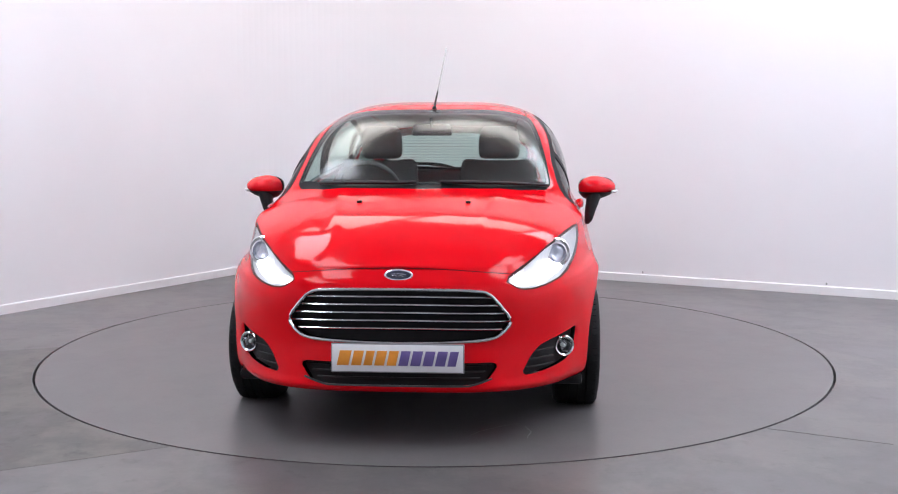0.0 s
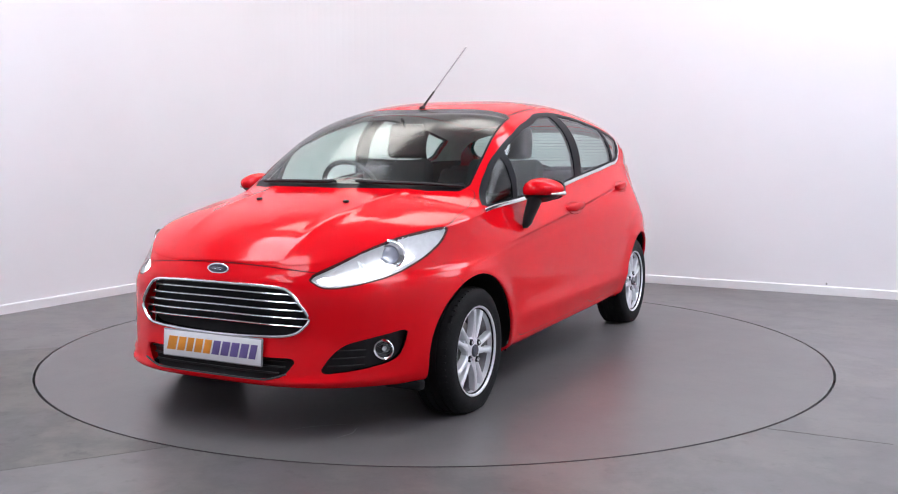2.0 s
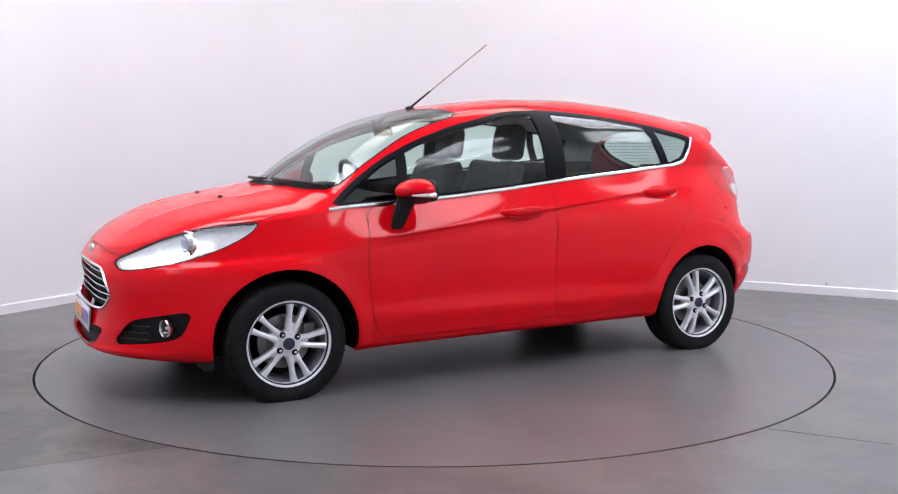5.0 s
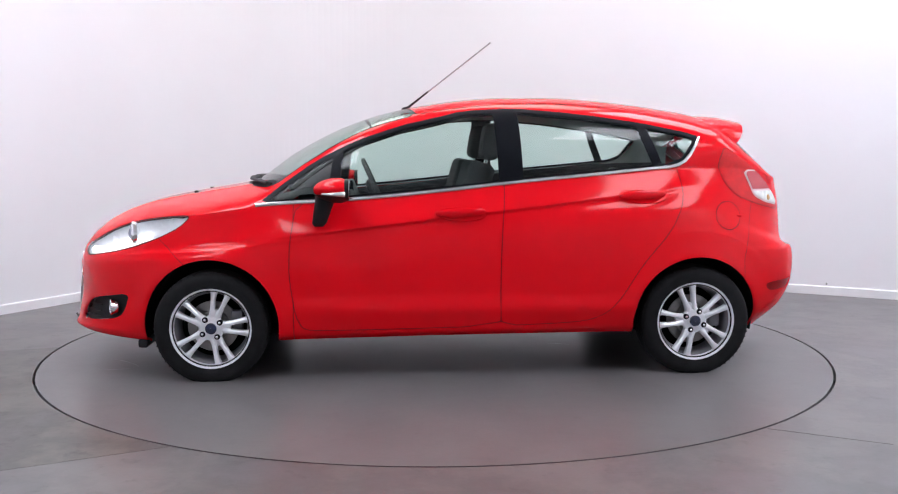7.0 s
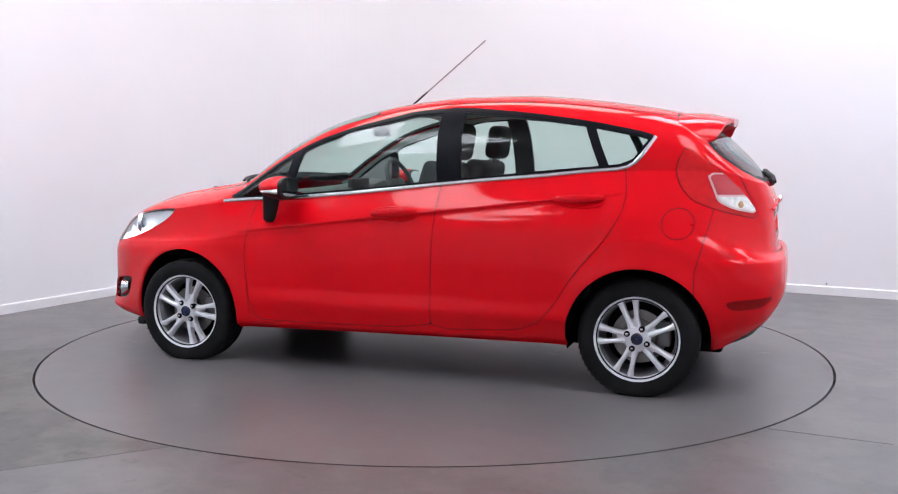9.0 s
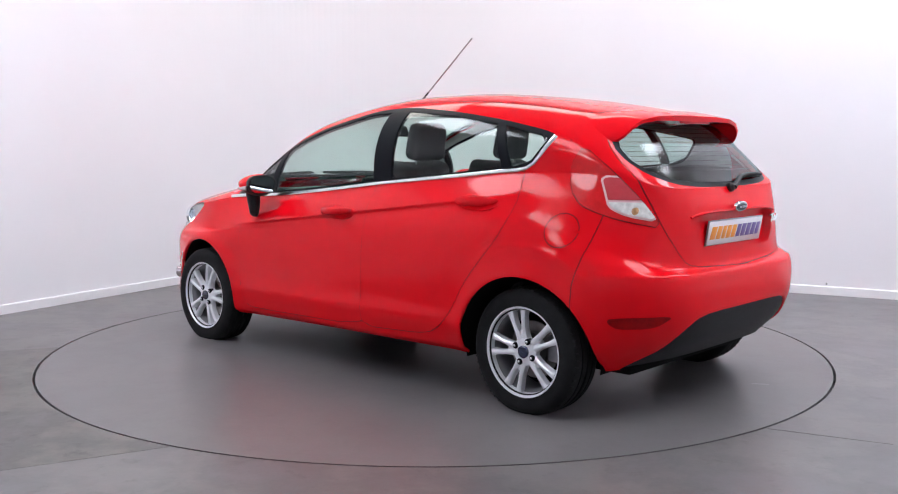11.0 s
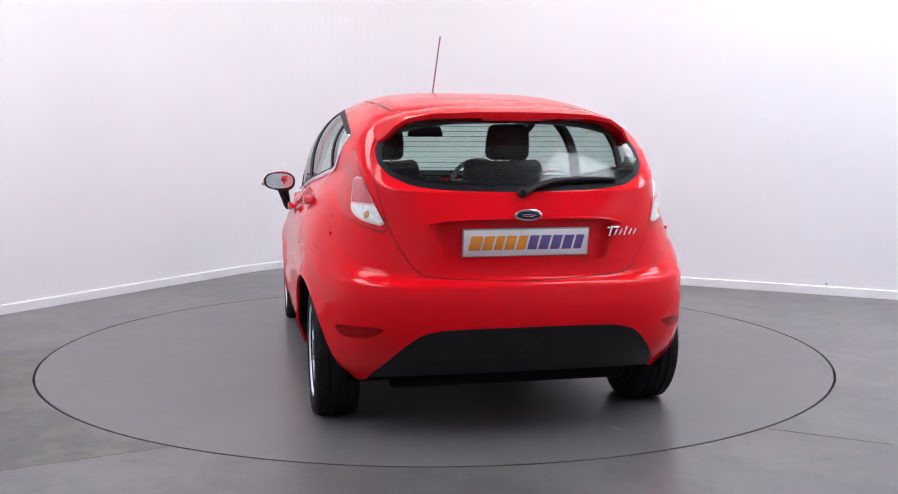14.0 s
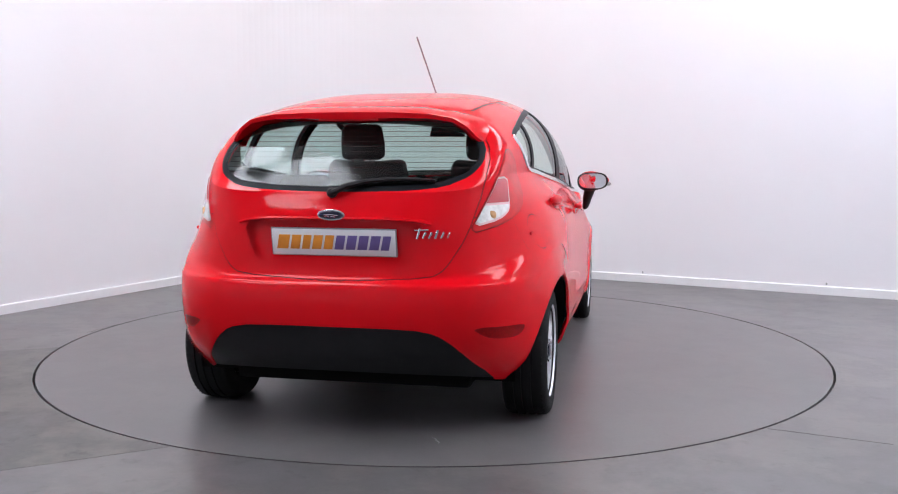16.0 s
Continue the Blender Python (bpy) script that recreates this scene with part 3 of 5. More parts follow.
def face_cut(poly, x_lim, soft=1):
    """An outline in y and z on the nose (x_lim above zero) or the tail."""
    q = rounded(poly, soft) if soft else poly
    if x_lim > 0:
        return lambda v: np.maximum(poly_dist(v[:, [1, 2]], q), x_lim - v[:, 0])
    return lambda v: np.maximum(poly_dist(v[:, [1, 2]], q), v[:, 0] - x_lim)


def unroll(p, front):
    p = np.atleast_2d(np.array(p, float))
    k = p[:, 0] - 1.0 if front else -1.0 - p[:, 0]
    return np.stack([np.arctan2(p[:, 1], k) * (0.95 if front else 0.85), p[:, 2]], 1)


def wrap_cut(points, front, soft=1):
    q = unroll(points, front)
    q = rounded([tuple(a) for a in q], soft)
    return lambda v: np.maximum(poly_dist(unroll(v, front), q), (0.9 - v[:, 0]) if front else (v[:, 0] + 1.1))


gaps = []


def panel(sheet, fn, gap=0.0019):
    """Cuts a panel out with a seam round it; gives the panel and the rest."""
    a, rest = sheet.pick(lambda v: fn(v) - gap)
    a, seam = a.pick(lambda v: fn(v) + gap)
    gaps.append(seam)
    return a, rest


# ---- the car: its panels ----
car = new("car")
tagged(car, "red five-door hatchback car with silver alloy wheels on the turntable", "car")
full = body_sheets()


def surf_x(y, z, front=True):
    """Where the nose or the tail lies at a height and side place."""
    v = full.v[(full.v[:, 0] > 1.1) if front else (full.v[:, 0] < -1.1)]
    d = np.hypot(v[:, 1] - abs(y), v[:, 2] - z)
    k = np.argsort(d)[:6]
    w = 1 / (d[k] + 1e-4) ** 2
    return float((v[k, 0] * w).sum() / w.sum())


def surf_y(x, z):
    """The half width of the body's side."""
    v = full.v[full.v[:, 1] > 0.35]
    d = np.hypot(v[:, 0] - x, v[:, 2] - z)
    k = np.argsort(d)[:6]
    w = 1 / (d[k] + 1e-4) ** 2
    return float((v[k, 1] * w).sum() / w.sum())


def surf_z(x, y):
    """The height of the upper surface."""
    v = full.v[full.v[:, 2] > 0.7]
    d = np.hypot(v[:, 0] - x, v[:, 1] - abs(y))
    k = np.argsort(d)[:5]
    w = 1 / (d[k] + 1e-4) ** 2
    return float((v[k, 2] * w).sum() / w.sum())


BELT = LEVELS[-1][5]
HEAD = [(1.953, 0.415, 0.658), (1.93, 0.47, 0.618), (1.89, 0.54, 0.617), (1.70, 0.67, 0.655), (1.52, 0.722, 0.715), (1.40, 0.74, 0.775), (1.345, 0.745, 0.832),
        (1.42, 0.73, 0.832), (1.55, 0.69, 0.818), (1.64, 0.64, 0.800), (1.75, 0.58, 0.765), (1.86, 0.50, 0.708)]
FOG = [(1.975, 0.475, 0.275), (1.935, 0.52, 0.355), (1.90, 0.56, 0.392), (1.84, 0.61, 0.408), (1.655, 0.715, 0.440), (1.67, 0.71, 0.38), (1.70, 0.70, 0.325),
       (1.75, 0.675, 0.302), (1.86, 0.60, 0.285)]
TAIL = [(-1.435, 0.640, 1.19), (-1.56, 0.60, 1.075), (-1.68, 0.575, 0.96), (-1.782, 0.540, 0.836), (-1.65, 0.650, 0.868), (-1.56, 0.69, 0.895),
        (-1.475, 0.715, 0.93), (-1.42, 0.71, 0.995), (-1.39, 0.67, 1.10)]
LAMP_PANEL = [(-1.53, 0.65, 1.058), (-1.665, 0.585, 1.058), (-1.715, 0.56, 0.98), (-1.765, 0.55, 0.862), (-1.66, 0.64, 0.885), (-1.585, 0.67, 0.92), (-1.565, 0.665, 0.98)]
GRILLE = [(-0.1, 0.625), (0.10, 0.625), (0.335, 0.618), (0.375, 0.595), (0.452, 0.497), (0.40, 0.440), (0.34, 0.424), (0.0, 0.414), (-0.1, 0.414)]
INTAKE = [(-0.1, 0.338), (0.25, 0.338), (0.405, 0.340), (0.36, 0.275), (0.33, 0.256), (-0.1, 0.248)]
DLO = [(1.02, 0.884), (0.55, 0.912), (0.08, 0.955), (-0.25, 0.992), (-0.74, 1.037), (-1.12, 1.073), (-1.205, 1.105), (-1.295, 1.232), (-1.22, 1.256),
       (-0.98, 1.304), (-0.66, 1.350), (-0.31, 1.381), (-0.045, 1.366), (0.098, 1.330), (0.277, 1.290), (0.515, 1.210), (0.715, 1.110), (0.87, 1.002)]
SCREEN_EDGE = [(1.145, -0.1), (1.145, 0.0), (1.115, 0.25), (1.06, 0.48), (0.985, 0.605), (0.915, 0.634), (0.72, 0.613), (0.50, 0.580), (0.235, 0.543), (0.20, 0.50),
               (0.25, 0.25), (0.265, 0.0), (0.265, -0.1)]
HOOD_EDGE = [(2.1, -0.1), (2.1, 0.30), (1.95, 0.42), (1.86, 0.50), (1.75, 0.585), (1.64, 0.645), (1.50, 0.70), (1.34, 0.738), (1.12, 0.712), (0.955, 0.682), (0.93, 0.66), (1.0, 0.5), (1.05, -0.1)]
ROOF_EDGE = [(0.30, -0.1), (0.29, 0.25), (0.20, 0.52), (-0.3, 0.508), (-0.9, 0.49), (-1.30, 0.468), (-1.37, 0.42), (-1.385, -0.1)]
HATCH = [(-0.1, 0.652), (0.05, 0.652), (0.40, 0.668), (0.455, 0.70), (0.535, 0.83), (0.588, 1.02), (0.592, 1.16), (0.53, 1.26), (0.48, 1.40), (-0.1, 1.45)]
REAR_GLASS = [(-0.1, 1.000), (0.05, 1.000), (0.30, 1.006), (0.44, 1.022), (0.53, 1.062), (0.570, 1.115), (0.570, 1.18), (0.51, 1.26), (0.45, 1.31), (-0.1, 1.34)]
RECESS = [(-0.1, 0.888), (0.2, 0.888), (0.385, 0.884), (0.33, 0.74), (0.30, 0.722), (-0.1, 0.718)]
DIFFUSER = [(-0.1, 0.470), (0.33, 0.470), (0.43, 0.452), (0.50, 0.40), (0.62, 0.255), (0.62, 0.15), (-0.1, 0.15)]
REFLECT = [(-1.62, 0.735, 0.468), (-1.845, 0.548, 0.480), (-1.80, 0.59, 0.440), (-1.76, 0.62, 0.424), (-1.66, 0.70, 0.418), (-1.63, 0.725, 0.435)]
DOOR_F = [(0.815, 0.9), (0.845, 0.70), (0.85, 0.53), (0.82, 0.33), (0.785, 0.265), (0.73, 0.252), (-0.222, 0.268), (-0.217, 0.38), (-0.222, 0.69), (-0.25, 1.05), (0.4, 1.05)]
DOOR_R = [(-0.25, 1.06), (-0.222, 0.69), (-0.217, 0.38), (-0.222, 0.268), (-0.60, 0.282), (-0.70, 0.298), (-0.78, 0.34), (-0.85, 0.42), (-0.945, 0.575), (-1.10, 0.755), (-1.16, 0.87),
          (-1.178, 0.955), (-1.155, 1.1)]

rest = full
for hx, rad in ((HUB_X, FRONT_ARCH), (-HUB_X, REAR_ARCH)):
    rest = rest.pick(lambda v: np.maximum(np.hypot(v[:, 0] - hx, v[:, 2] - HUB_Z) - rad, 0.4 - v[:, 1]))[1]
lens, rest = panel(rest, wrap_cut(HEAD, True), 0.003)
grille, rest = rest.pick(face_cut(GRILLE, 1.5))
intake, rest = rest.pick(face_cut(INTAKE, 1.5))
fog, rest = rest.pick(wrap_cut(FOG, True))
screen, rest = rest.pick(top_cut(SCREEN_EDGE, 0.93))
screen_glass, screen_trim = screen.pick(lambda v: poly_dist(v[:, [0, 1]], SCREEN_EDGE) + 0.010 + 0.045 * (v[:, 0] > 0.93) )
dlo, rest = rest.pick(side_cut(DLO))
taillamp, rest = panel(rest, wrap_cut(TAIL, False, 1))
reflector, rest = rest.pick(wrap_cut(REFLECT, False, 1))
diffuser, rest = rest.pick(face_cut(DIFFUSER, -1.3))
hatch, rest = panel(rest, lambda v: np.maximum(face_cut(HATCH, -1.3)(v), v[:, 0] + 1.375))
rear_glass, hatch = hatch.pick(face_cut(REAR_GLASS, -1.42))
recess, hatch = hatch.pick(face_cut(RECESS, -1.6))
hood, rest = panel(rest, lambda v: np.maximum(poly_dist(v[:, [0, 1]], HOOD_EDGE), 0.703 - 0.13 * v[:, 1] ** 2 - v[:, 2]))
roof, rest = panel(rest, top_cut(ROOF_EDGE, 1.2), 0.006)
below_belt = lambda v: v[:, 2] - spline(BELT, v[:, 0]) - 0.004
front_door, rest = panel(rest, lambda v: np.maximum(side_cut(DOOR_F, 0.6, 1)(v), below_belt(v)))
rear_door, rest = panel(rest, lambda v: np.maximum(side_cut(DOOR_R, 0.6, 1)(v), below_belt(v)))
flap, rest = panel(rest, lambda v: np.maximum(np.hypot(v[:, 0] + 1.418, v[:, 2] - 0.824) - 0.072, 0.5 - v[:, 1]), 0.002)
front_bumper, rest = panel(rest, lambda v: np.maximum(1.361 + np.maximum(v[:, 2] - 0.586, -0.1) * 1.15 - v[:, 0], v[:, 2] - 0.76))
rear_bumper, rest = panel(rest, lambda v: np.maximum(v[:, 0] + 1.50 + np.maximum(v[:, 2] - 0.6, 0) * 0.25, v[:, 2] - 0.90), 0.002)
fender, side = panel(rest, lambda v: np.maximum(0.83 - v[:, 0], v[:, 2] - 0.935), 0.0015)


def both(sheet, name, material, label="", lip=0.012, parents=(None, None), kids=None):
    """The left panel and its mirror image."""
    obs = []
    for s, p in zip((sheet, sheet.mirrored()), parents):
        obs.append(s.build(name, material, p or car, label, lip))
    return obs


def centred(sheet, name, material, label="", lip=0.012, parent=None):
    return sheet.joined(sheet.mirrored()).build(name, material, parent or car, label, lip)


hood_ob = centred(hood, "bonnet", RED)
roof_ob = centred(roof, "roof", RED)
bumper_f = centred(front_bumper, "front_bumper", RED)
bumper_r = centred(rear_bumper, "rear_bumper", RED)
hatch_ob = centred(hatch, "tailgate", RED, "", 0.034)
centred(recess.pushed(-0.034), "plate_recess", RED, "", 0, hatch_ob)
both(fender, "front_fender", RED)
both(side, "side_panel", RED)
doors_f = both(front_door, "front_door", RED)
doors_r = both(rear_door, "rear_door", RED)
both(flap, "fuel_flap", RED)
# a strip just below the paint carries the gaps' shade as colour
seam = gaps[0].joined(*gaps[1:]).pushed(-0.0025)
centred(seam, "panel_gap_shade", SEAM, "dark red strip standing for the shade in the panel gaps", 0)
ws = centred(screen_glass, "windscreen", SCREEN, "clear windscreen with a green tint", 0)
ws.visible_shadow = False
centred(screen_trim, "windscreen_trim", GLOSS_BLACK, "black windscreen surround and cowl", 0.02)
rg, rg_trim = rear_glass.pick(lambda v: poly_dist(v[:, [1, 2]], REAR_GLASS) + 0.022)
rg_ob = centred(rg, "rear_window", REAR_PANE, "tinted rear window", 0, hatch_ob)
rg_ob.visible_shadow = False
centred(rg_trim, "rear_window_border", GLOSS_BLACK, "black window border", 0.012, hatch_ob)

# side windows: black surround with four panes
pane, surround = dlo.pick(lambda v: poly_dist(v[:, [0, 2]], DLO) + 0.020)


def band(a, b, half):
    """Distance to a slanting bar between two points in x and z."""
    a, b = np.array(a), np.array(b)
    e = (b - a) / np.linalg.norm(b - a)
    return lambda v: np.abs((v[:, 0] - a[0]) * e[1] - (v[:, 2] - a[1]) * e[0]) - half


bars = []
for a, b, h in (((0.632, 0.93), (0.61, 1.10), 0.024), ((-0.283, 0.99), (-0.262, 1.36), 0.062), ((-1.065, 1.065), (-0.975, 1.29), 0.022)):
    bar, pane = pane.pick(band(a, b, h))
    bars.append(bar)
both(surround.joined(*bars).pushed(0.001), "window_surround", GLOSS_BLACK, "gloss black window surround and pillars", 0.02)
cuts = [("quarter_window", lambda v: 0.61 - v[:, 0]), ("front_window", lambda v: -0.27 - v[:, 0]), ("rear_side_window", lambda v: -1.01 - 0.4 * (v[:, 2] - 1.17) - v[:, 0])]
for name, fn in cuts:
    a, pane = pane.pick(fn)
    for o in both(a.pushed(-0.003), name, QUARTER_PANE if name == "quarter_window" else PANE, "", 0):
        o.visible_shadow = False
for o in both(pane.pushed(-0.003), "rear_quarter_window", PANE, "", 0):
    o.visible_shadow = False


def both_bm(make, name, material, parents=(None, None), label="", smooth=True):
    """A part on the left and its mirror image on the right."""
    obs = []
    for k, p in zip((1, -1), parents):
        bm = make()
        if k < 0:
            for v in bm.verts:
                v.co.y = -v.co.y
        obs.append(part(name, bm, material, p or car, label, smooth))
    return obs


# chrome strip along the window line, rising at its rear end
def strip_path():
    pts = []
    for x in np.linspace(1.02, -1.12, 60):
        z = float(spline(BELT, x)) + 0.008
        pts.append((x, surf_y(x, z) + 0.003, z))
    for x, z in ((-1.17, 1.085), (-1.205, 1.105), (-1.235, 1.14), (-1.265, 1.185), (-1.292, 1.228)):
        pts.append((x, surf_y(x, z) + 0.003, z))
    return pts


both_bm(lambda: tube_bm(strip_path(), 0.006, 8, 1.7), "window_strip", CHROME, label="chrome strip below the windows")


# door handles: a rounded grip over a dished recess
def grip(x0, x1, z, tilt, out):
    n = 14
    bm = bmesh.new()
    rings = []
    for i in range(n + 1):
        t = i / n
        x = x0 + (x1 - x0) * t
        k = math.sin(math.pi * min(1, max(0, t))) ** 0.5
        y = surf_y(x, z) + out * (0.25 + 0.75 * k)
        hh = 0.008 + 0.015 * k
        zz = z + tilt * (t - 0.5)
        rings.append([bm.verts.new((x, y + 0.011 * math.cos(a) * (0.4 + 0.6 * k), zz + hh * math.sin(a))) for a in np.linspace(0, 2 * math.pi, 12, endpoint=False)])
    for a, b in zip(rings, rings[1:]):
        for k in range(12):
            bm.faces.new((a[k], a[(k + 1) % 12], b[(k + 1) % 12], b[k]))
    bm.faces.new(rings[0])
    bm.faces.new(rings[-1])
    return bm


def dish(x0, x1, z, tilt):
    """A shallow oval bowl under the grip, its rim proud of the door by a hair."""
    bm = bmesh.new()
    n, c = 28, ((x0 + x1) / 2, z)
    rx, rz = abs(x1 - x0) / 2 + 0.006, 0.036
    rings = []
    for k, (s, d) in enumerate(((1.0, 0.0008), (0.92, 0.0045), (0.80, 0.002), (0.4, -0.001))):
        ring = []
        for i in range(n):
            a = 2 * math.pi * i / n
            x, zz = c[0] + rx * s * math.cos(a), c[1] + rz * s * math.sin(a) + tilt * s * math.cos(a) * -0.5
            ring.append(bm.verts.new((x, surf_y(x, zz) + d + 0.0015, zz)))
        rings.append(ring)
    for a, b in zip(rings, rings[1:]):
        for i in range(n):
            bm.faces.new((a[i], a[(i + 1) % n], b[(i + 1) % n], b[i]))
    bm.faces.new(rings[-1])
    return bm


for x0, x1, z, doors in ((0.112, -0.138, 0.843, doors_f), (-0.835, -1.075, 0.927, doors_r)):
    hs = both_bm(lambda: grip(x0, x1, z + 0.006, 0.012, 0.027), "door_handle", RED, doors)
    both_bm(lambda: dish(x0, x1, z - 0.002, -0.012), "handle_recess", RED, hs)


# ---- front lamps ----
def bowl_colour(sheet, name, material, depth, parents, label=""):
    return both(sheet.pushed(-depth), name, material, label, 0, parents)


head_obs = both(lens.pushed(0.001), "headlight", LENS, "clear headlight with a bright daytime strip", 0.0)
for o in head_obs:
    o.visible_shadow = False
inside = -wrap_cut(HEAD, True)(lens.v)
both(lens.pushed(-np.minimum(0.048, 0.008 + 0.7 * np.maximum(inside, 0))), "lamp_bowl", REFLECTOR, "silver reflector", 0, head_obs)
rim_strip = lens.pick(lambda v: wrap_cut(HEAD, True)(v) + 0.0035)[1].pushed(-0.004)
both(rim_strip, "lamp_border", BLACK, "black lamp edge", 0.015, head_obs)
drl = lens.pick(lambda v: poly_dist(unroll(v, True), [tuple(q) for q in unroll(
    [(1.945, 0.43, 0.650), (1.925, 0.475, 0.628), (1.89, 0.54, 0.627), (1.70, 0.67, 0.666), (1.56, 0.71, 0.712),
     (1.57, 0.70, 0.734), (1.70, 0.66, 0.697), (1.88, 0.545, 0.664), (1.93, 0.45, 0.670)], True)]))[0].pushed(-0.020)
both(drl, "running_light", LED, "glowing white running light", 0.01, head_obs)


def aimed(origin, direction):
    """A pose whose y axis points along a direction."""
    return Matrix.Translation(origin) @ Vector(direction).to_track_quat("Y", "Z").to_matrix().to_4x4()


def turned(profile, origin, direction, n=32):
    def make():
        bm = lathe_bm(profile, n)
        bm.transform(aimed(origin, direction))
        return bm
    return make


PROJ, AIM = (1.655, 0.628, 0.735), (1.0, 0.30, 0.0)
pr = both_bm(turned([(0.062, -0.012), (0.064, 0.006), (0.058, 0.012), (0.050, 0.008), (0.046, 0.016), (0.040, 0.018), (0.034, 0.008)], PROJ, AIM), "projector_ring", CHROME, head_obs)
both_bm(turned([(0.035, 0.0), (0.033, 0.012), (0.025, 0.022), (0.013, 0.027), (0.0005, 0.029)], PROJ, AIM), "projector_lens", surface("projector_glass", (0.33, 0.35, 0.43), 0.05, 0.0, 0.1, 30, coat=1.0), head_obs, "dark glass projector")
both_bm(turned([(0.034, -0.02), (0.036, 0.010), (0.030, 0.014), (0.012, 0.0), (0.0005, 0.012)], (1.775, 0.535, 0.685), (1.0, 0.25, 0.0)), "beam_bowl", REFLECTOR, head_obs)
both_bm(turned([(0.026, -0.02), (0.028, 0.010), (0.022, 0.012), (0.0005, 0.0)], (1.84, 0.475, 0.660), (1.0, 0.2, 0.0)), "turn_lamp", surface("pale_amber_bowl", (0.55, 0.40, 0.38), 0.2, 0.4, 0.2, 40), head_obs)
both_bm(lambda: tube_bm([(1.80, 0.520, 0.735), (1.72, 0.565, 0.775), (1.62, 0.62, 0.802), (1.52, 0.665, 0.815), (1.43, 0.705, 0.822)], 0.005, 6), "lamp_brow", surface("lamp_shade_grey", (0.12, 0.12, 0.13), 0.3, 0.5), head_obs)

for t in (0.16, 0.28, 0.40, 0.66, 0.80):
    low, high = Vector((1.93, 0.47, 0.63)).lerp(Vector((1.47, 0.725, 0.75)), t), Vector((1.90, 0.46, 0.69)).lerp(Vector((1.42, 0.72, 0.825)), t)
    both_bm(lambda: tube_bm([low + Vector((-0.045, -0.02, 0.01)), low.lerp(high, 0.5) + Vector((-0.06, -0.02, 0)), high + Vector((-0.045, -0.02, -0.01))], 0.004, 6), "lamp_rib", CHROME, head_obs, "bright lamp rib")

# ---- grille ----
grille_ob = centred(grille.pushed(-0.045), "grille", BLACK, "black grille with five chrome slats", 0)


def grille_half(z):
    """Half the grille's width at a height."""
    ys = [abs(a[0]) for a in GRILLE if a[0] > 0.2]
    zs = [a[1] for a in GRILLE if a[0] > 0.2]
    k = sorted(zip(zs, ys))
    return float(np.interp(z, [a for a, _ in k], [b for _, b in k]))


for i in range(5):
    z = 0.462 + 0.0315 * i
    h = grille_half(z) - 0.015
    pts = [(surf_x(y, z) - 0.016, y, z + 0.006 * (1 - (y / 0.45) ** 2)) for y in np.linspace(-h, h, 27)]
    part("slat", tube_bm(pts, 0.0031, 6, 0.9), CHROME, grille_ob, "thin chrome slat")
    part("slat_backing", tube_bm([(p[0] - 0.012, p[1], p[2] - 0.004) for p in pts], 0.009, 6, 0.7), GLOSS_BLACK, grille_ob)
outline = [np.array(p) for p in ((0.0, 0.625), (0.2, 0.624), (0.335, 0.618), (0.375, 0.595), (0.452, 0.497), (0.40, 0.440), (0.34, 0.424), (0.15, 0.416), (0.0, 0.414))]
for _ in range(2):
    soft_line = [outline[0]]
    for a, b in zip(outline, outline[1:]):
        soft_line += [a * 0.8 + b * 0.2, a * 0.2 + b * 0.8]
    outline = soft_line + [outline[-1]]
outline = [tuple(p) for p in outline]
loop = [(surf_x(y, z) + 0.002, y, z) for y, z in outline] + [(surf_x(y, z) + 0.002, -y, z) for y, z in reversed(outline[1:-1])]
part("grille_surround", tube_bm(loop, 0.0066, 8, 1.0, closed=True), CHROME, grille_ob, "chrome grille surround")
intake_ob = centred(intake.pushed(-0.04), "lower_intake", BLACK, "black lower air intake", 0)
for z in (0.275, 0.30, 0.325):
    h = 0.30 + (z - 0.25) * 0.9
    part("intake_bar", tube_bm([(surf_x(y, z) - 0.02, y, z) for y in np.linspace(-h, h, 15)], 0.006, 6, 0.7), BLACK, intake_ob)
lower_edge = [(surf_x(y, 0.252) + 0.001, y, 0.252 + 0.5 * max(0, abs(y) - 0.28) ** 1.2) for y in np.linspace(-0.37, 0.37, 25)]
part("intake_trim", tube_bm(lower_edge, 0.004, 6), surface("dark_satin_trim", (0.04, 0.04, 0.045), 0.4, 0.1), intake_ob)

# ---- fog lamps ----
fogs = both(fog.pushed(-0.03), "fog_lamp_housing", BLACK, "black fog lamp recess with fins", 0)
FOG_AT, FOG_AIM = (1.772, 0.663, 0.360), (1.0, 0.35, 0.0)
both_bm(turned([(0.034, -0.03), (0.041, -0.005), (0.043, 0.004), (0.040, 0.009), (0.034, 0.005), (0.033, -0.004)], FOG_AT, FOG_AIM), "fog_bezel", CHROME, fogs, "chrome fog lamp ring")
both_bm(turned([(0.034, 0.003), (0.022, 0.007), (0.0005, 0.009)], FOG_AT, FOG_AIM), "fog_lens", LENS, fogs)
both_bm(turned([(0.034, -0.002), (0.020, -0.022), (0.0005, -0.026)], FOG_AT, FOG_AIM), "fog_bowl", surface("smoked_lamp_bowl", (0.25, 0.25, 0.26), 0.15, 0.9), fogs)
both_bm(turned([(0.009, -0.022), (0.008, -0.004), (0.0005, 0.0)], FOG_AT, FOG_AIM), "bulb", REFLECTOR, fogs)
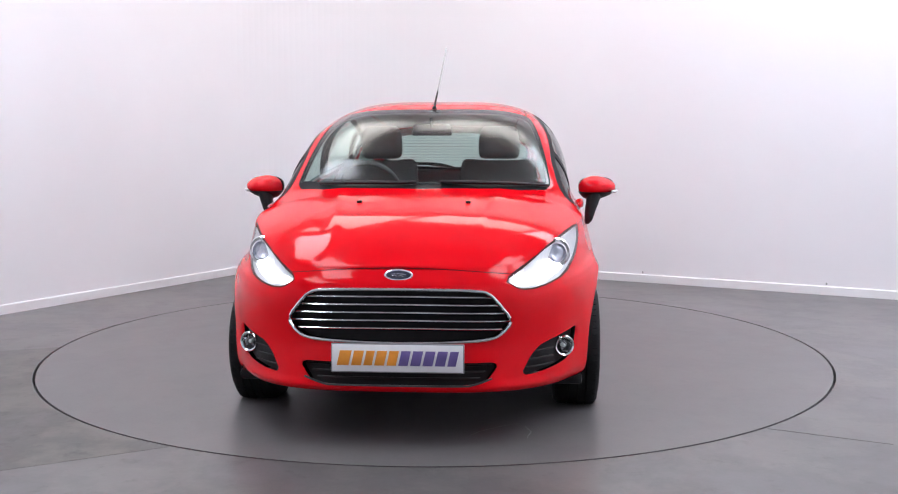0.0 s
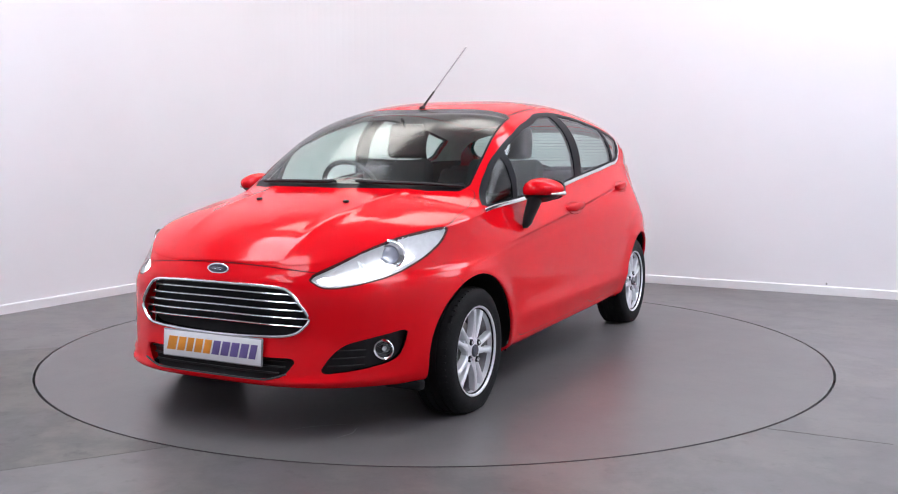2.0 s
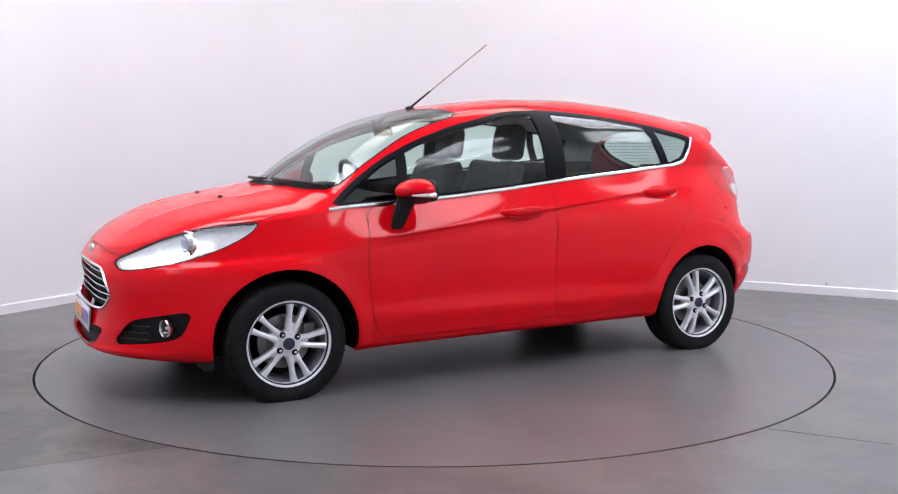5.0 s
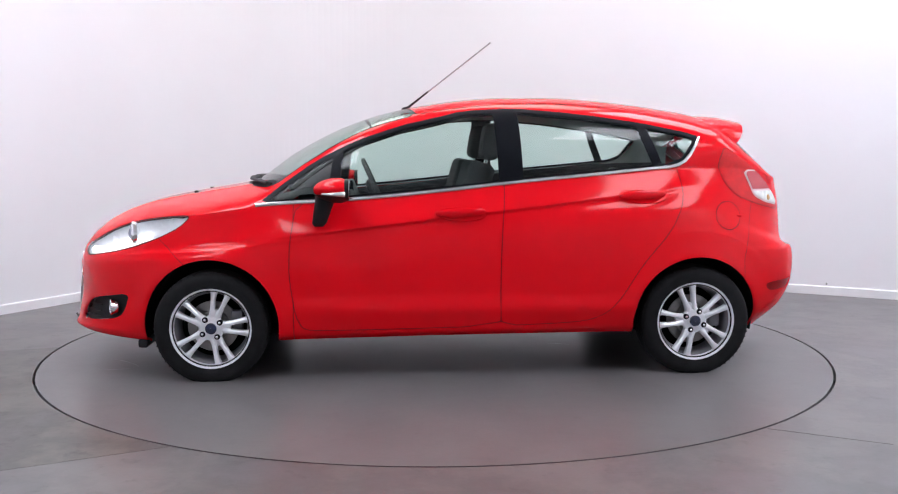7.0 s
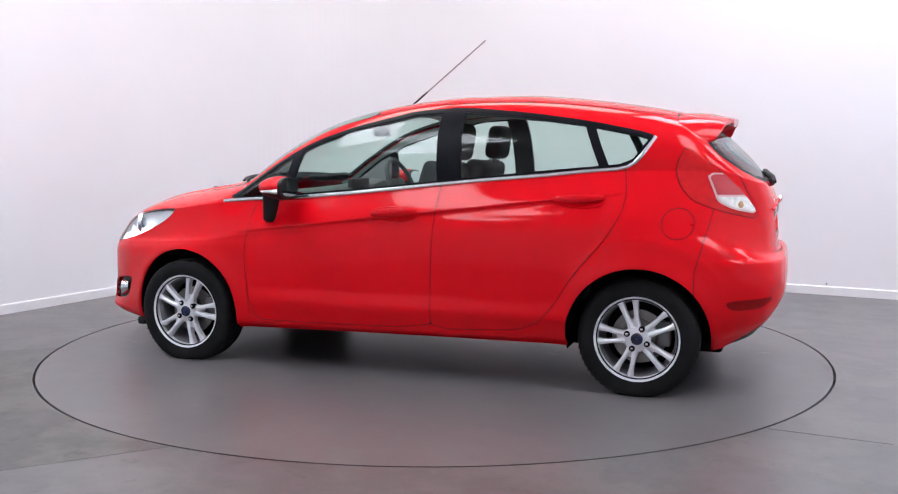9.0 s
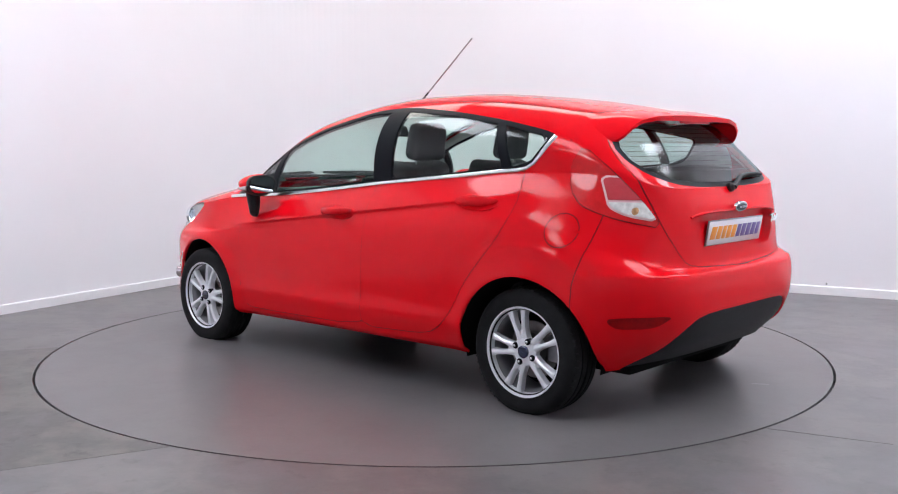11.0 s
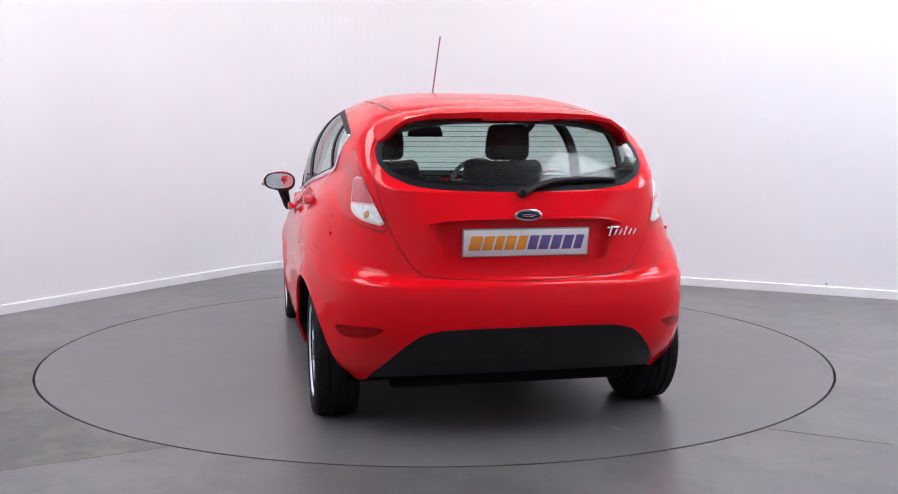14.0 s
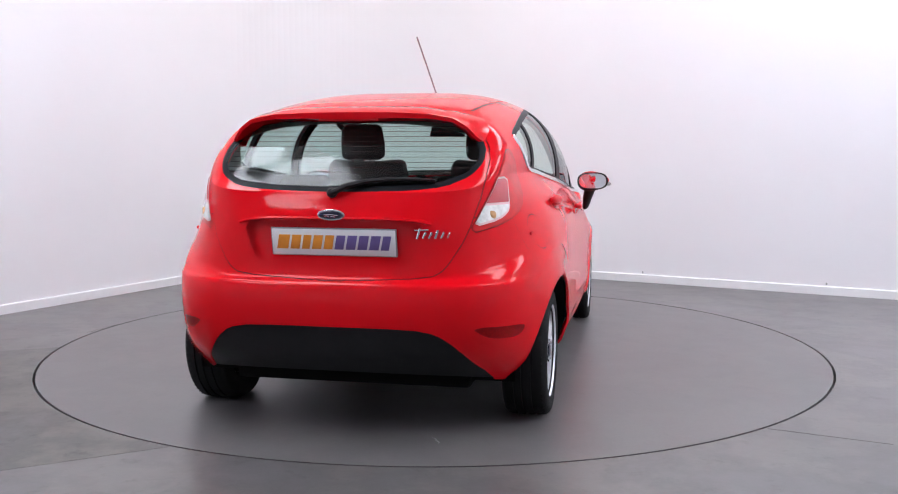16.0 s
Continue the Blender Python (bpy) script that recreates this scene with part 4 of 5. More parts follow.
for z in (0.305, 0.335, 0.365):
    both_bm(lambda: tube_bm([(surf_x(y, z) - 0.018, y, z) for y in np.linspace(0.50 + (z - 0.3) * 0.5, 0.615, 9)], 0.005, 6, 0.6), "fog_fin", BLACK, fogs)

# ---- tail lamps ----
tails = both(taillamp.pushed(0.004), "tail_lamp", TAIL_RED, "red tail lamp with a clear lower panel", 0.03)
panel_all = taillamp.pick(lambda v: poly_dist(unroll(v, False), rounded([tuple(q) for q in unroll(LAMP_PANEL, False)], 1)))[0]
both(panel_all.pushed(0.008), "lamp_frame", surface("pale_lamp_frame", (0.78, 0.50, 0.50), 0.2, 0.0, coat=0.6), "", 0.004, tails)
inner = panel_all.pick(lambda v: poly_dist(unroll(v, False), rounded([tuple(q) for q in unroll(LAMP_PANEL, False)], 1)) + 0.009)[0]
top_half, low_half = inner.pick(lambda v: 0.955 - v[:, 2])
both(top_half.pushed(0.011), "brake_panel", TAIL_PINK, "red brake panel, paled in colour for its reflection", 0.004, tails)
both(low_half.pick(lambda v: v[:, 2] - 0.945)[0].pushed(0.011), "reverse_panel", TAIL_CLEAR, "clear reversing lamp panel", 0.004, tails)
both_bm(turned([(0.02, -0.01), (0.018, 0.006), (0.0005, 0.012)], (-1.688, 0.616, 0.908), (-0.8, 0.55, 0.0)), "bulb", AMBER, tails, "amber bulb")

# ---- rear bumper fittings ----
both(reflector.pushed(-0.006), "rear_reflector", REFLEX, "dark red rear reflector", 0.02)
diff_ob = centred(diffuser.pushed(-0.010), "rear_valance", BLACK, "black plastic rear valance", 0.02)

# ---- roof spoiler on the tailgate ----
def spoiler():
    v = full.v[np.abs(full.v[:, 0] + 1.385) < 0.02]
    v = v[v[:, 2] > 1.12]
    k = np.argsort(v[:, 1])
    ys, zs = v[k, 1], v[k, 2]
    grid = np.linspace(0, 0.635, 40)
    zg = np.interp(grid, ys, zs)
    keep = zg > 1.19
    root = np.stack([np.full(keep.sum(), -1.385), grid[keep], zg[keep]], 1)
    tip = np.array([(-1.628, 0.0, 1.322), (-1.626, 0.18, 1.321), (-1.618, 0.34, 1.314), (-1.60, 0.44, 1.296), (-1.585, 0.495, 1.262),
                    (-1.56, 0.530, 1.222), (-1.50, 0.568, 1.188)])

    def even(p, n):
        s = np.concatenate([[0], np.cumsum(np.linalg.norm(np.diff(p, axis=0), axis=1))])
        t = np.linspace(0, s[-1], n)
        return np.stack([np.interp(t, s, p[:, i]) for i in range(3)], 1)

    n = 30
    a, b = even(root, n), even(tip, n)
    w = np.linspace(0, 1, n)
    rows = [a + np.array([0, 0, 0.001])]
    for t in (0.25, 0.5, 0.75, 0.93):
        m = a * (1 - t) + b * t
        m[:, 2] += 0.012 * math.sin(math.pi * t) * (1 - w ** 3)
        rows.append(m)
    rows.append(b)
    fall = 0.030 * (1 - 0.7 * w)
    low = b.copy()
    low[:, 2] -= fall
    low[:, 0] += 0.004
    low[:, 1] *= 0.99
    rows.append(low)
    for t, dz in ((0.5, 0.02), (1.0, 0.045)):
        m = low.copy()
        m[:, 0] += t * 0.14 * (1 - 0.6 * w)
        m[:, 1] *= 1 - 0.05 * t
        m[:, 2] -= dz * (1 - w) * 0.3
        rows.append(m)
    bm = bmesh.new()
    grid_v = []
    for r in rows:
        left = [bm.verts.new(p) for p in r]
        right = [bm.verts.new((p[0], -p[1], p[2])) for p in r[1:]]
        grid_v.append(list(reversed(right)) + left)
    for r0, r1 in zip(grid_v, grid_v[1:]):
        for i in range(len(r0) - 1):
            bm.faces.new((r0[i], r0[i + 1], r1[i + 1], r1[i]))
    return bm


spoiler_ob = part("spoiler", spoiler(), RED, hatch_ob, "red roof spoiler", sharp=50)
part("brake_light", box_bm(0.012, 0.26, 0.014, 0.003, (-1.612, 0, 1.293)), TAIL_RED, spoiler_ob)

# ---- number plates with coloured blocks in place of the lettering ----
def plate(name, at, tilt, back, parent):
    flip = -1 if back else 1
    m = pose(*at, 0, tilt, 180 if back else 0)
    ob = part(name, box_bm(0.008, 0.524, 0.115, 0.003), PLATE_EDGE, parent, "white show plate with coloured blocks", m=m)
    part("plate_face", box_bm(0.002, 0.514, 0.106, 0.0006, (0.005, 0, 0)), PLATE, ob)
    widths = [0.054, 0.046, 0.040, 0.046, 0.044, 0.044, 0.046, 0.046, 0.046, 0.040]
    y = -0.236
    for i, w in enumerate(widths):
        bm = box_bm(0.0016, w - 0.007, 0.058, 0.0004, (0.0064, 0, 0))
        for v in bm.verts:
            v.co.y += y + w / 2 + v.co.z * 0.22
        part("block", bm, ORANGE if i < 5 else PURPLE, ob)
        y += w + 0.0025
    return ob


plate("front_plate", (surf_x(0, 0.36) + 0.008, 0, 0.357), -4, False, bumper_f)


def oval_badge(at, tilt, back, parent):
    m = pose(*at, 0, tilt, 180 if back else 0)

    def disc(rx, rz, x0, x1):
        bm = bmesh.new()
        n, rings = 40, []
        for s, x in ((1.0, x0), (1.0, x1 - 0.002), (0.94, x1), (0.0, x1 + 0.001)):
            rings.append([bm.verts.new((x, rx * s * math.cos(2 * math.pi * i / n), rz * s * math.sin(2 * math.pi * i / n))) for i in range(n)] if s else [bm.verts.new((x, 0, 0))])
        for a, b in zip(rings, rings[1:]):
            for i in range(n):
                q = (a[i], a[(i + 1) % n], b[(i + 1) % n], b[i]) if len(b) > 1 else (a[i], a[(i + 1) % n], b[0])
                bm.faces.new(q)
        return bm

    ob = part("badge", disc(0.057, 0.0235, -0.006, 0.006), CHROME, parent, "blue oval badge with a chrome rim", m=m)
    part("badge_face", disc(0.049, 0.0175, 0.0, 0.0085), BLUE, ob)
    for k, (y0, y1, z) in enumerate(((0.030, -0.028, 0.002), (0.018, 0.0, -0.005), (-0.006, -0.024, -0.004))):
        part("badge_mark", tube_bm([(0.0098, y0, z - 0.002), (0.0102, (y0 + y1) / 2, z + 0.002), (0.0098, y1, z)], 0.0016, 6), CHROME, ob)
    return ob


oval_badge((surf_x(0, 0.678) + 0.003, 0, 0.678), -12, False, bumper_f)

# ---- tailgate fittings ----
plate("rear_plate", (-1.828, 0, 0.801), 9, True, hatch_ob)
oval_badge((surf_x(0, 0.907, False) - 0.018, 0, 0.912), 12, True, hatch_ob)
for k in range(6):
    y = -0.352 - 0.023 * k
    z = 0.836
    h, lift = (0.042, 0.006) if k == 0 else ((0.034, 0.004) if k == 3 else (0.024, 0.0))
    bm = tube_bm([(surf_x(y, z, False) - 0.003, y + 0.006, z + lift - h / 2), (surf_x(y, z, False) - 0.005, y - 0.006, z + lift + h / 2)], 0.0048, 8)
    part("name_badge_stroke", bm, CHROME, hatch_ob, "chrome badge stroke")
part("name_badge_bar", tube_bm([(surf_x(y, 0.855, False) - 0.004, y, 0.855 + 0.04 * (abs(y) - 0.35)) for y in (-0.335, -0.36, -0.39)], 0.004, 8), CHROME, hatch_ob)
# heating lines on the rear window
for k in range(11):
    z = 1.075 + 0.021 * k
    h = float(np.interp(z, [1.0, 1.06, 1.18, 1.26, 1.31], [0.50, 0.53, 0.53, 0.46, 0.40]))
    part("heating_line", tube_bm([(surf_x(y, z, False) + 0.004, y, z) for y in np.linspace(-h, h, 21)], 0.0009, 4), SEAM, rg_ob, "thin heating wire")
lip_path = [(surf_x(y, 0.897, False) - 0.004, y, 0.897 - 0.02 * (abs(y) / 0.4) ** 6) for y in np.linspace(-0.40, 0.40, 31)]
part("plate_ledge", tube_bm(lip_path, 0.009, 8, 0.7), RED, hatch_ob)
wip = [(surf_x(y, z, False) - 0.022, y, z) for y, z in ((0.005, 0.998), (-0.05, 1.025), (-0.12, 1.042), (-0.22, 1.052), (-0.32, 1.052), (-0.40, 1.048))]
wiper = part("rear_wiper", tube_bm(wip, lambda t: 0.016 - 0.009 * t, 8, 0.8), BLACK, hatch_ob, "black rear wiper")
part("wiper_blade", tube_bm([(p[0] + 0.010, p[1], p[2] - 0.012) for p in wip[1:]], 0.006, 6), RUBBER, wiper)
part("wiper_pivot", turned([(0.020, -0.01), (0.022, 0.015), (0.012, 0.026), (0.0005, 0.028)], (surf_x(0, 0.995, False), 0.01, 0.995), (-1, 0, 0.3), 20)(), BLACK, wiper)

# ---- mirrors ----
def mirror_shell():
    bm = bmesh.new()
    bmesh.ops.create_uvsphere(bm, u_segments=32, v_segments=20, radius=1.0)
    for v in bm.verts:
        x, y, z = v.co
        back = 1.0 if x > 0 else 0.55
        taper = 1.0 - 0.22 * y
        v.co = Vector((0.595 + 0.125 * x * back - 0.012 * y, 0.888 + 0.098 * y, 0.968 + 0.058 * z * taper + 0.004 * y))
        v.co.x = max(v.co.x, 0.548)
    return bm


def lower_shell():
    bm = mirror_shell()
    for v in bm.verts:
        v.co.z -= 0.006
        v.co.x -= 0.002
        v.co.z = min(v.co.z, 0.945)
    return bm


mirrors = both_bm(mirror_shell, "door_mirror", RED, label="red door mirror with black base")
both_bm(lower_shell, "mirror_base", BLACK, mirrors, "black lower mirror shell")


def stalk():
    bm = bmesh.new()
    rings = []
    for (x, y, z, rx, ry) in ((0.655, 0.872, 0.945, 0.055, 0.040), (0.668, 0.862, 0.90, 0.047, 0.034), (0.682, 0.848, 0.85, 0.042, 0.028),
                              (0.695, 0.838, 0.80, 0.036, 0.020), (0.698, 0.832, 0.782, 0.022, 0.010)):
        rings.append([bm.verts.new((x + rx * math.cos(a), y + ry * math.sin(a), z)) for a in np.linspace(0, 2 * math.pi, 18, endpoint=False)])
    for a, b in zip(rings, rings[1:]):
        for i in range(18):
            bm.faces.new((a[i], a[(i + 1) % 18], b[(i + 1) % 18], b[i]))
    bm.faces.new(rings[-1])
    bm.faces.new(rings[0])
    return bm


both_bm(stalk, "mirror_foot", BLACK, mirrors, "black mirror foot")


def side_repeater():
    pts = [(0.592 + 0.112 * math.cos(a) * (1 if math.cos(a) > 0 else 0.55), 0.890 + 0.099 * math.sin(a), 0.950) for a in np.linspace(0.75, 2.0, 14)]
    return tube_bm(pts, lambda t: 0.004 + 0.010 * t, 8, 1.0)


both_bm(side_repeater, "side_repeater", surface("clear_repeater", (0.75, 0.74, 0.72), 0.15, 0.3, 0.2, 60, coat=1.0), mirrors, "clear indicator lens")


def mirror_pane():
    bm = bmesh.new()
    n = 32
    ring = [bm.verts.new((0.541, 0.888 + 0.083 * math.copysign(abs(math.cos(a)) ** 0.7, math.cos(a)), 0.968 + 0.046 * math.copysign(abs(math.sin(a)) ** 0.8, math.sin(a)))) for a in np.linspace(0, 2 * math.pi, n, endpoint=False)]
    bm.faces.new(ring)
    res = bmesh.ops.extrude_face_region(bm, geom=bm.faces[:])
    for v in res["geom"]:
        if isinstance(v, bmesh.types.BMVert):
            v.co.x += 0.02
    return bm


def mirror_bezel():
    bm = mirror_pane()
    for v in bm.verts:
        v.co = Vector((v.co.x + 0.003, 0.888 + (v.co.y - 0.888) * 1.13, 0.968 + (v.co.z - 0.968) * 1.16))
    return bm


both_bm(mirror_bezel, "mirror_bezel", BLACK, mirrors, "black mirror rim", False)
both_bm(mirror_pane, "mirror_glass", MIRROR, mirrors, "mirror glass", False)

# ---- aerial, washer jets, wipers ----
az = surf_z(0.225, 0)
aerial = part("aerial", tube_bm([(0.225 - 0.475 * t, 0.035 * t, az + 0.012 + (1.765 - az) * t) for t in np.linspace(0, 1, 12)], lambda t: 0.0062 - 0.0018 * min(1, t * 3.4), 8),
              surface("aerial_grey", (0.36, 0.36, 0.37), 0.35, 0.3), car, "thin raked roof aerial")
bm = bmesh.new()
bmesh.ops.create_uvsphere(bm, u_segments=16, v_segments=10, radius=1)
for v in bm.verts:
    v.co = Vector((0.235 + v.co.x * 0.030, v.co.y * 0.014, az + max(-0.3, v.co.z) * 0.016))
part("aerial_foot", bm, BLACK, aerial, "black aerial foot")
part("aerial_sleeve", tube_bm([(0.225 - 0.475 * t, 0.035 * t, az + 0.012 + (1.765 - az) * t) for t in (0.0, 0.1, 0.24)], lambda t: 0.007 - 0.002 * t, 8), BLACK, aerial)
for k in (1, -1):
    x, y = 1.404, 0.246 * k
    part("washer_jet", box_bm(0.022, 0.022, 0.012, 0.004, (x, y, surf_z(x, y) + 0.004)), BLACK, hood_ob, "black washer jet")


def on_screen(x, y, lift):
    return (x, y, surf_z(x, y) + lift)


for pts in ([(1.085, 0.10, 0.018), (1.10, 0.20, 0.022), (1.085, 0.34, 0.024), (1.04, 0.48, 0.024), (0.975, 0.62, 0.024)],
            [(1.105, -0.02, 0.020), (1.115, -0.12, 0.022), (1.10, -0.25, 0.024), (1.075, -0.38, 0.024), (1.03, -0.50, 0.022)]):
    arm = part("front_wiper", tube_bm([on_screen(*p) for p in pts], lambda t: 0.014 - 0.007 * abs(t - 0.3), 8, 0.7), BLACK, car, "black windscreen wiper")
    part("wiper_blade", tube_bm([on_screen(p[0] - 0.022, p[1], p[2] - 0.012) for p in pts], 0.006, 6), RUBBER, arm)


# ---- wheels ----
def spoke_arm(angle, side):
    """One arm of a twin spoke, from the hub out to the rim, with a raised ridge."""
    bm = bmesh.new()
    rings = []
    u = Vector((math.cos(angle), 0, math.sin(angle)))
    w = Vector((-math.sin(angle), 0, math.cos(angle))) * side
    for r, off, half, y in ((0.040, 0.014, 0.016, 0.074), (0.075, 0.016, 0.013, 0.080), (0.105, 0.022, 0.0105, 0.082), (0.14, 0.029, 0.0105, 0.082),
                            (0.170, 0.034, 0.013, 0.081), (0.192, 0.040, 0.021, 0.078)):
        c = u * r + w * off
        e = Vector((0, 1, 0))
        rings.append([bm.verts.new(c + w * half * a + e * (y + b)) for a, b in ((-1.15, -0.034), (-1.0, -0.006), (-0.35, 0.0), (0.35, 0.0), (1.0, -0.006), (1.15, -0.034))])
    for a, b in zip(rings, rings[1:]):
        for i in range(5):
            bm.faces.new((a[i], a[i + 1], b[i + 1], b[i]))
    return bm


def wheel(turn, axle):
    """A loaded wheel: the tyre is flat where it stands, axle metres below its centre."""
    w = new("wheel")
    w.parent = car
    bm = lathe_bm([(0.188, 0.080), (0.196, 0.090), (0.206, 0.0945), (0.2075, 0.0965), (0.210, 0.0955), (0.226, 0.0990), (0.247, 0.0992), (0.263, 0.095), (0.275, 0.087), (0.283, 0.077),
                   (0.2865, 0.062), (0.288, 0.045), (0.288, 0.042), (0.281, 0.041), (0.281, 0.034), (0.288, 0.033), (0.2885, 0.008), (0.281, 0.007), (0.281, -0.007),
                   (0.2885, -0.008), (0.288, -0.033), (0.281, -0.034), (0.281, -0.041), (0.288, -0.042), (0.2865, -0.062), (0.283, -0.076), (0.266, -0.092), (0.227, -0.0985), (0.19, -0.085)], 96)
    for v in bm.verts:
        if v.co.z < -axle:
            v.co.z = -axle
        if v.co.z < -axle + 0.06:
            v.co.y *= 1 + 0.06 * (1 - (v.co.z + axle) / 0.06)
    tyre = part("tyre", bm, RUBBER, w, "black tyre")
    for k in range(60):
        a = 2 * math.pi * k / 60
        if math.cos(a) < -0.90:
            continue
        bm = box_bm(0.006, 0.030, 0.011, 0.001, (0, 0.066, 0.2810))
        bm.transform(Matrix.Rotation(a, 4, "Y"))
        if k == 0:
            first_mesh = part("tread_block", bm, RUBBER, tyre).data
        else:
            bm.free()
            ob = new("tread_block", first_mesh)
            ob.parent = tyre
            ob.matrix_basis = Matrix.Rotation(a, 4, "Y")
    rim = part("rim", lathe_bm([(0.190, 0.074), (0.203, 0.086), (0.206, 0.0915), (0.203, 0.0945), (0.197, 0.0930), (0.193, 0.086), (0.189, 0.070), (0.186, 0.058)], 80), ALLOY, w, "silver alloy rim")
    part("rim_barrel", lathe_bm([(0.186, 0.058), (0.178, 0.045), (0.172, 0.03), (0.168, -0.06)], 64), ALLOY_DARK, w, "dull alloy barrel")
    part("rim_inside", lathe_bm([(0.178, -0.058), (0.10, -0.05), (0.0005, -0.05)], 40), UNDER, w)
    part("brake_disc", lathe_bm([(0.128, -0.004), (0.130, 0.0), (0.128, 0.006), (0.085, 0.006), (0.080, 0.020), (0.0005, 0.022)], 48), DISC, w, "steel brake disc")
    part("brake_caliper", box_bm(0.06, 0.05, 0.12, 0.01, (-0.12, 0.0, 0.02)), ALLOY_DARK, w)
    for k in range(5):
        a = radians(turn + 72 * k)
        for s in (1, -1):
            part("spoke", spoke_arm(a, s), ALLOY, w)
        # the web that joins two arms near the hub
        bm = bmesh.new()
        u, t = Vector((math.cos(a), 0, math.sin(a))), Vector((-math.sin(a), 0, math.cos(a)))
        q = [bm.verts.new(u * r + t * o + Vector((0, y, 0))) for r, o, y in ((0.03, -0.02, 0.072), (0.03, 0.02, 0.072), (0.092, 0.014, 0.074), (0.098, 0.0, 0.066), (0.092, -0.014, 0.074))]
        bm.faces.new(q)
        low = [bm.verts.new(v.co - Vector((0, 0.03, 0))) for v in q]
        for i in range(5):
            bm.faces.new((q[i], q[(i + 1) % 5], low[(i + 1) % 5], low[i]))
        part("spoke_web", bm, ALLOY, w)
    part("hub", lathe_bm([(0.064, 0.045), (0.064, 0.070), (0.058, 0.076), (0.030, 0.080), (0.0005, 0.080)], 40), ALLOY, w)
    part("hub_cap", lathe_bm([(0.0285, 0.074), (0.0285, 0.086), (0.025, 0.089), (0.0005, 0.0905)], 32), BLUE, w, "dark blue hub cap")
    for k in range(4):
        a = radians(turn + 40 + 90 * k)
        at = Vector((0.052 * math.cos(a), 0, 0.052 * math.sin(a)))
        bm = lathe_bm([(0.0145, 0.060), (0.0145, 0.0815), (0.0095, 0.0815), (0.0085, 0.083), (0.0005, 0.084)], 14)
        bm.transform(Matrix.Translation(at))
        seat_ob = part("wheel_nut", bm, GLOSS_BLACK, w, "dark nut recess")
        bm = lathe_bm([(0.0080, 0.0835), (0.0075, 0.0900), (0.004, 0.0915), (0.0005, 0.0915)], 6)
        bm.transform(Matrix.Translation(at))
        part("nut", bm, CHROME, seat_ob, "bright wheel nut")
    return w


FRONT_Y, REAR_Y = 0.738, 0.724
for x, y, turn, axle in ((HUB_X, FRONT_Y, 106, 0.269), (-HUB_X, REAR_Y, 75, 0.2755), (HUB_X, -FRONT_Y, 60, 0.269), (-HUB_X, -REAR_Y, 20, 0.2755)):
    wheel(turn, axle).matrix_basis = pose(x, y, axle, 0, 0, 0 if y > 0 else 180)


# ---- under the car ----
def liner(hx, rad):
    def make():
        bm = bmesh.new()
        rows = []
        for y in (0.52, 0.70, 0.835):
            rows.append([bm.verts.new((hx + (rad + 0.004) * math.cos(a), y if y < 0.8 else surf_y(hx + rad * math.cos(a), max(0.25, HUB_Z + rad * math.sin(a))) - 0.022, HUB_Z + (rad + 0.004) * math.sin(a)))
                         for a in np.linspace(radians(-12), radians(192), 40)])
        for a, b in zip(rows, rows[1:]):
            for i in range(39):
                bm.faces.new((a[i], a[i + 1], b[i + 1], b[i]))
        return bm
    return make


both_bm(liner(HUB_X, FRONT_ARCH), "wheel_arch_liner", UNDER)
both_bm(liner(-HUB_X, REAR_ARCH), "wheel_arch_liner", UNDER)
part("floor_pan", box_bm(3.2, 1.04, 0.06, 0.02, (-0.02, 0, 0.205)), UNDER, car)
part("sill_floor", box_bm(1.74, 1.56, 0.05, 0.02, (0.0, 0, 0.245)), UNDER, car)
part("engine_bay", box_bm(0.84, 1.03, 0.46, 0.03, (1.42, 0, 0.44)), UNDER, car)
part("boot_floor", box_bm(0.80, 1.08, 0.36, 0.03, (-1.29, 0, 0.46)), UNDER, car)
part("front_apron", box_bm(0.40, 0.96, 0.03, 0.01, (1.70, 0, 0.215)), UNDER, car)
part("rear_silencer", box_bm(0.22, 0.62, 0.12, 0.04, (-1.46, 0.05, 0.30)), UNDER, car)
both_bm(lambda: box_bm(0.05, 0.18, 0.045, 0.012, (1.60, 0.66, 0.182)), "air_deflector", BLACK, label="black air deflector ahead of the wheel")

# ---- cabin ----
cards = full.pick(lambda v: np.maximum.reduce([v[:, 0] - 0.93, -1.5 - v[:, 0], 0.30 + 0.5 * np.clip((np.abs(v[:, 0]) - 0.80) / 0.06, 0, 1) - v[:, 2], below_belt(v) - 0.004]))[0].pushed(-0.04)
both(cards, "door_lining", DASH, "dark grey door lining", 0)
head = roof.pushed(-0.03)
centred(Sheet(head.v, -head.n, [tuple(reversed(f)) for f in head.f]), "headliner", LINING, "grey headlining", 0)
pillars = full.pick(lambda v: np.maximum.reduce([0.93 - v[:, 2], v[:, 0] - 0.98, -v[:, 0] - 1.5]))[0]
pillars = pillars.pick(side_cut(DLO))[1].pick(top_cut(ROOF_EDGE, 1.2))[1].pick(top_cut(SCREEN_EDGE, 0.9))[1].pick(below_belt)[1].pushed(-0.032)
both(Sheet(pillars.v, -pillars.n, [tuple(reversed(f)) for f in pillars.f]), "pillar_lining", LINING, "grey pillar lining", 0)


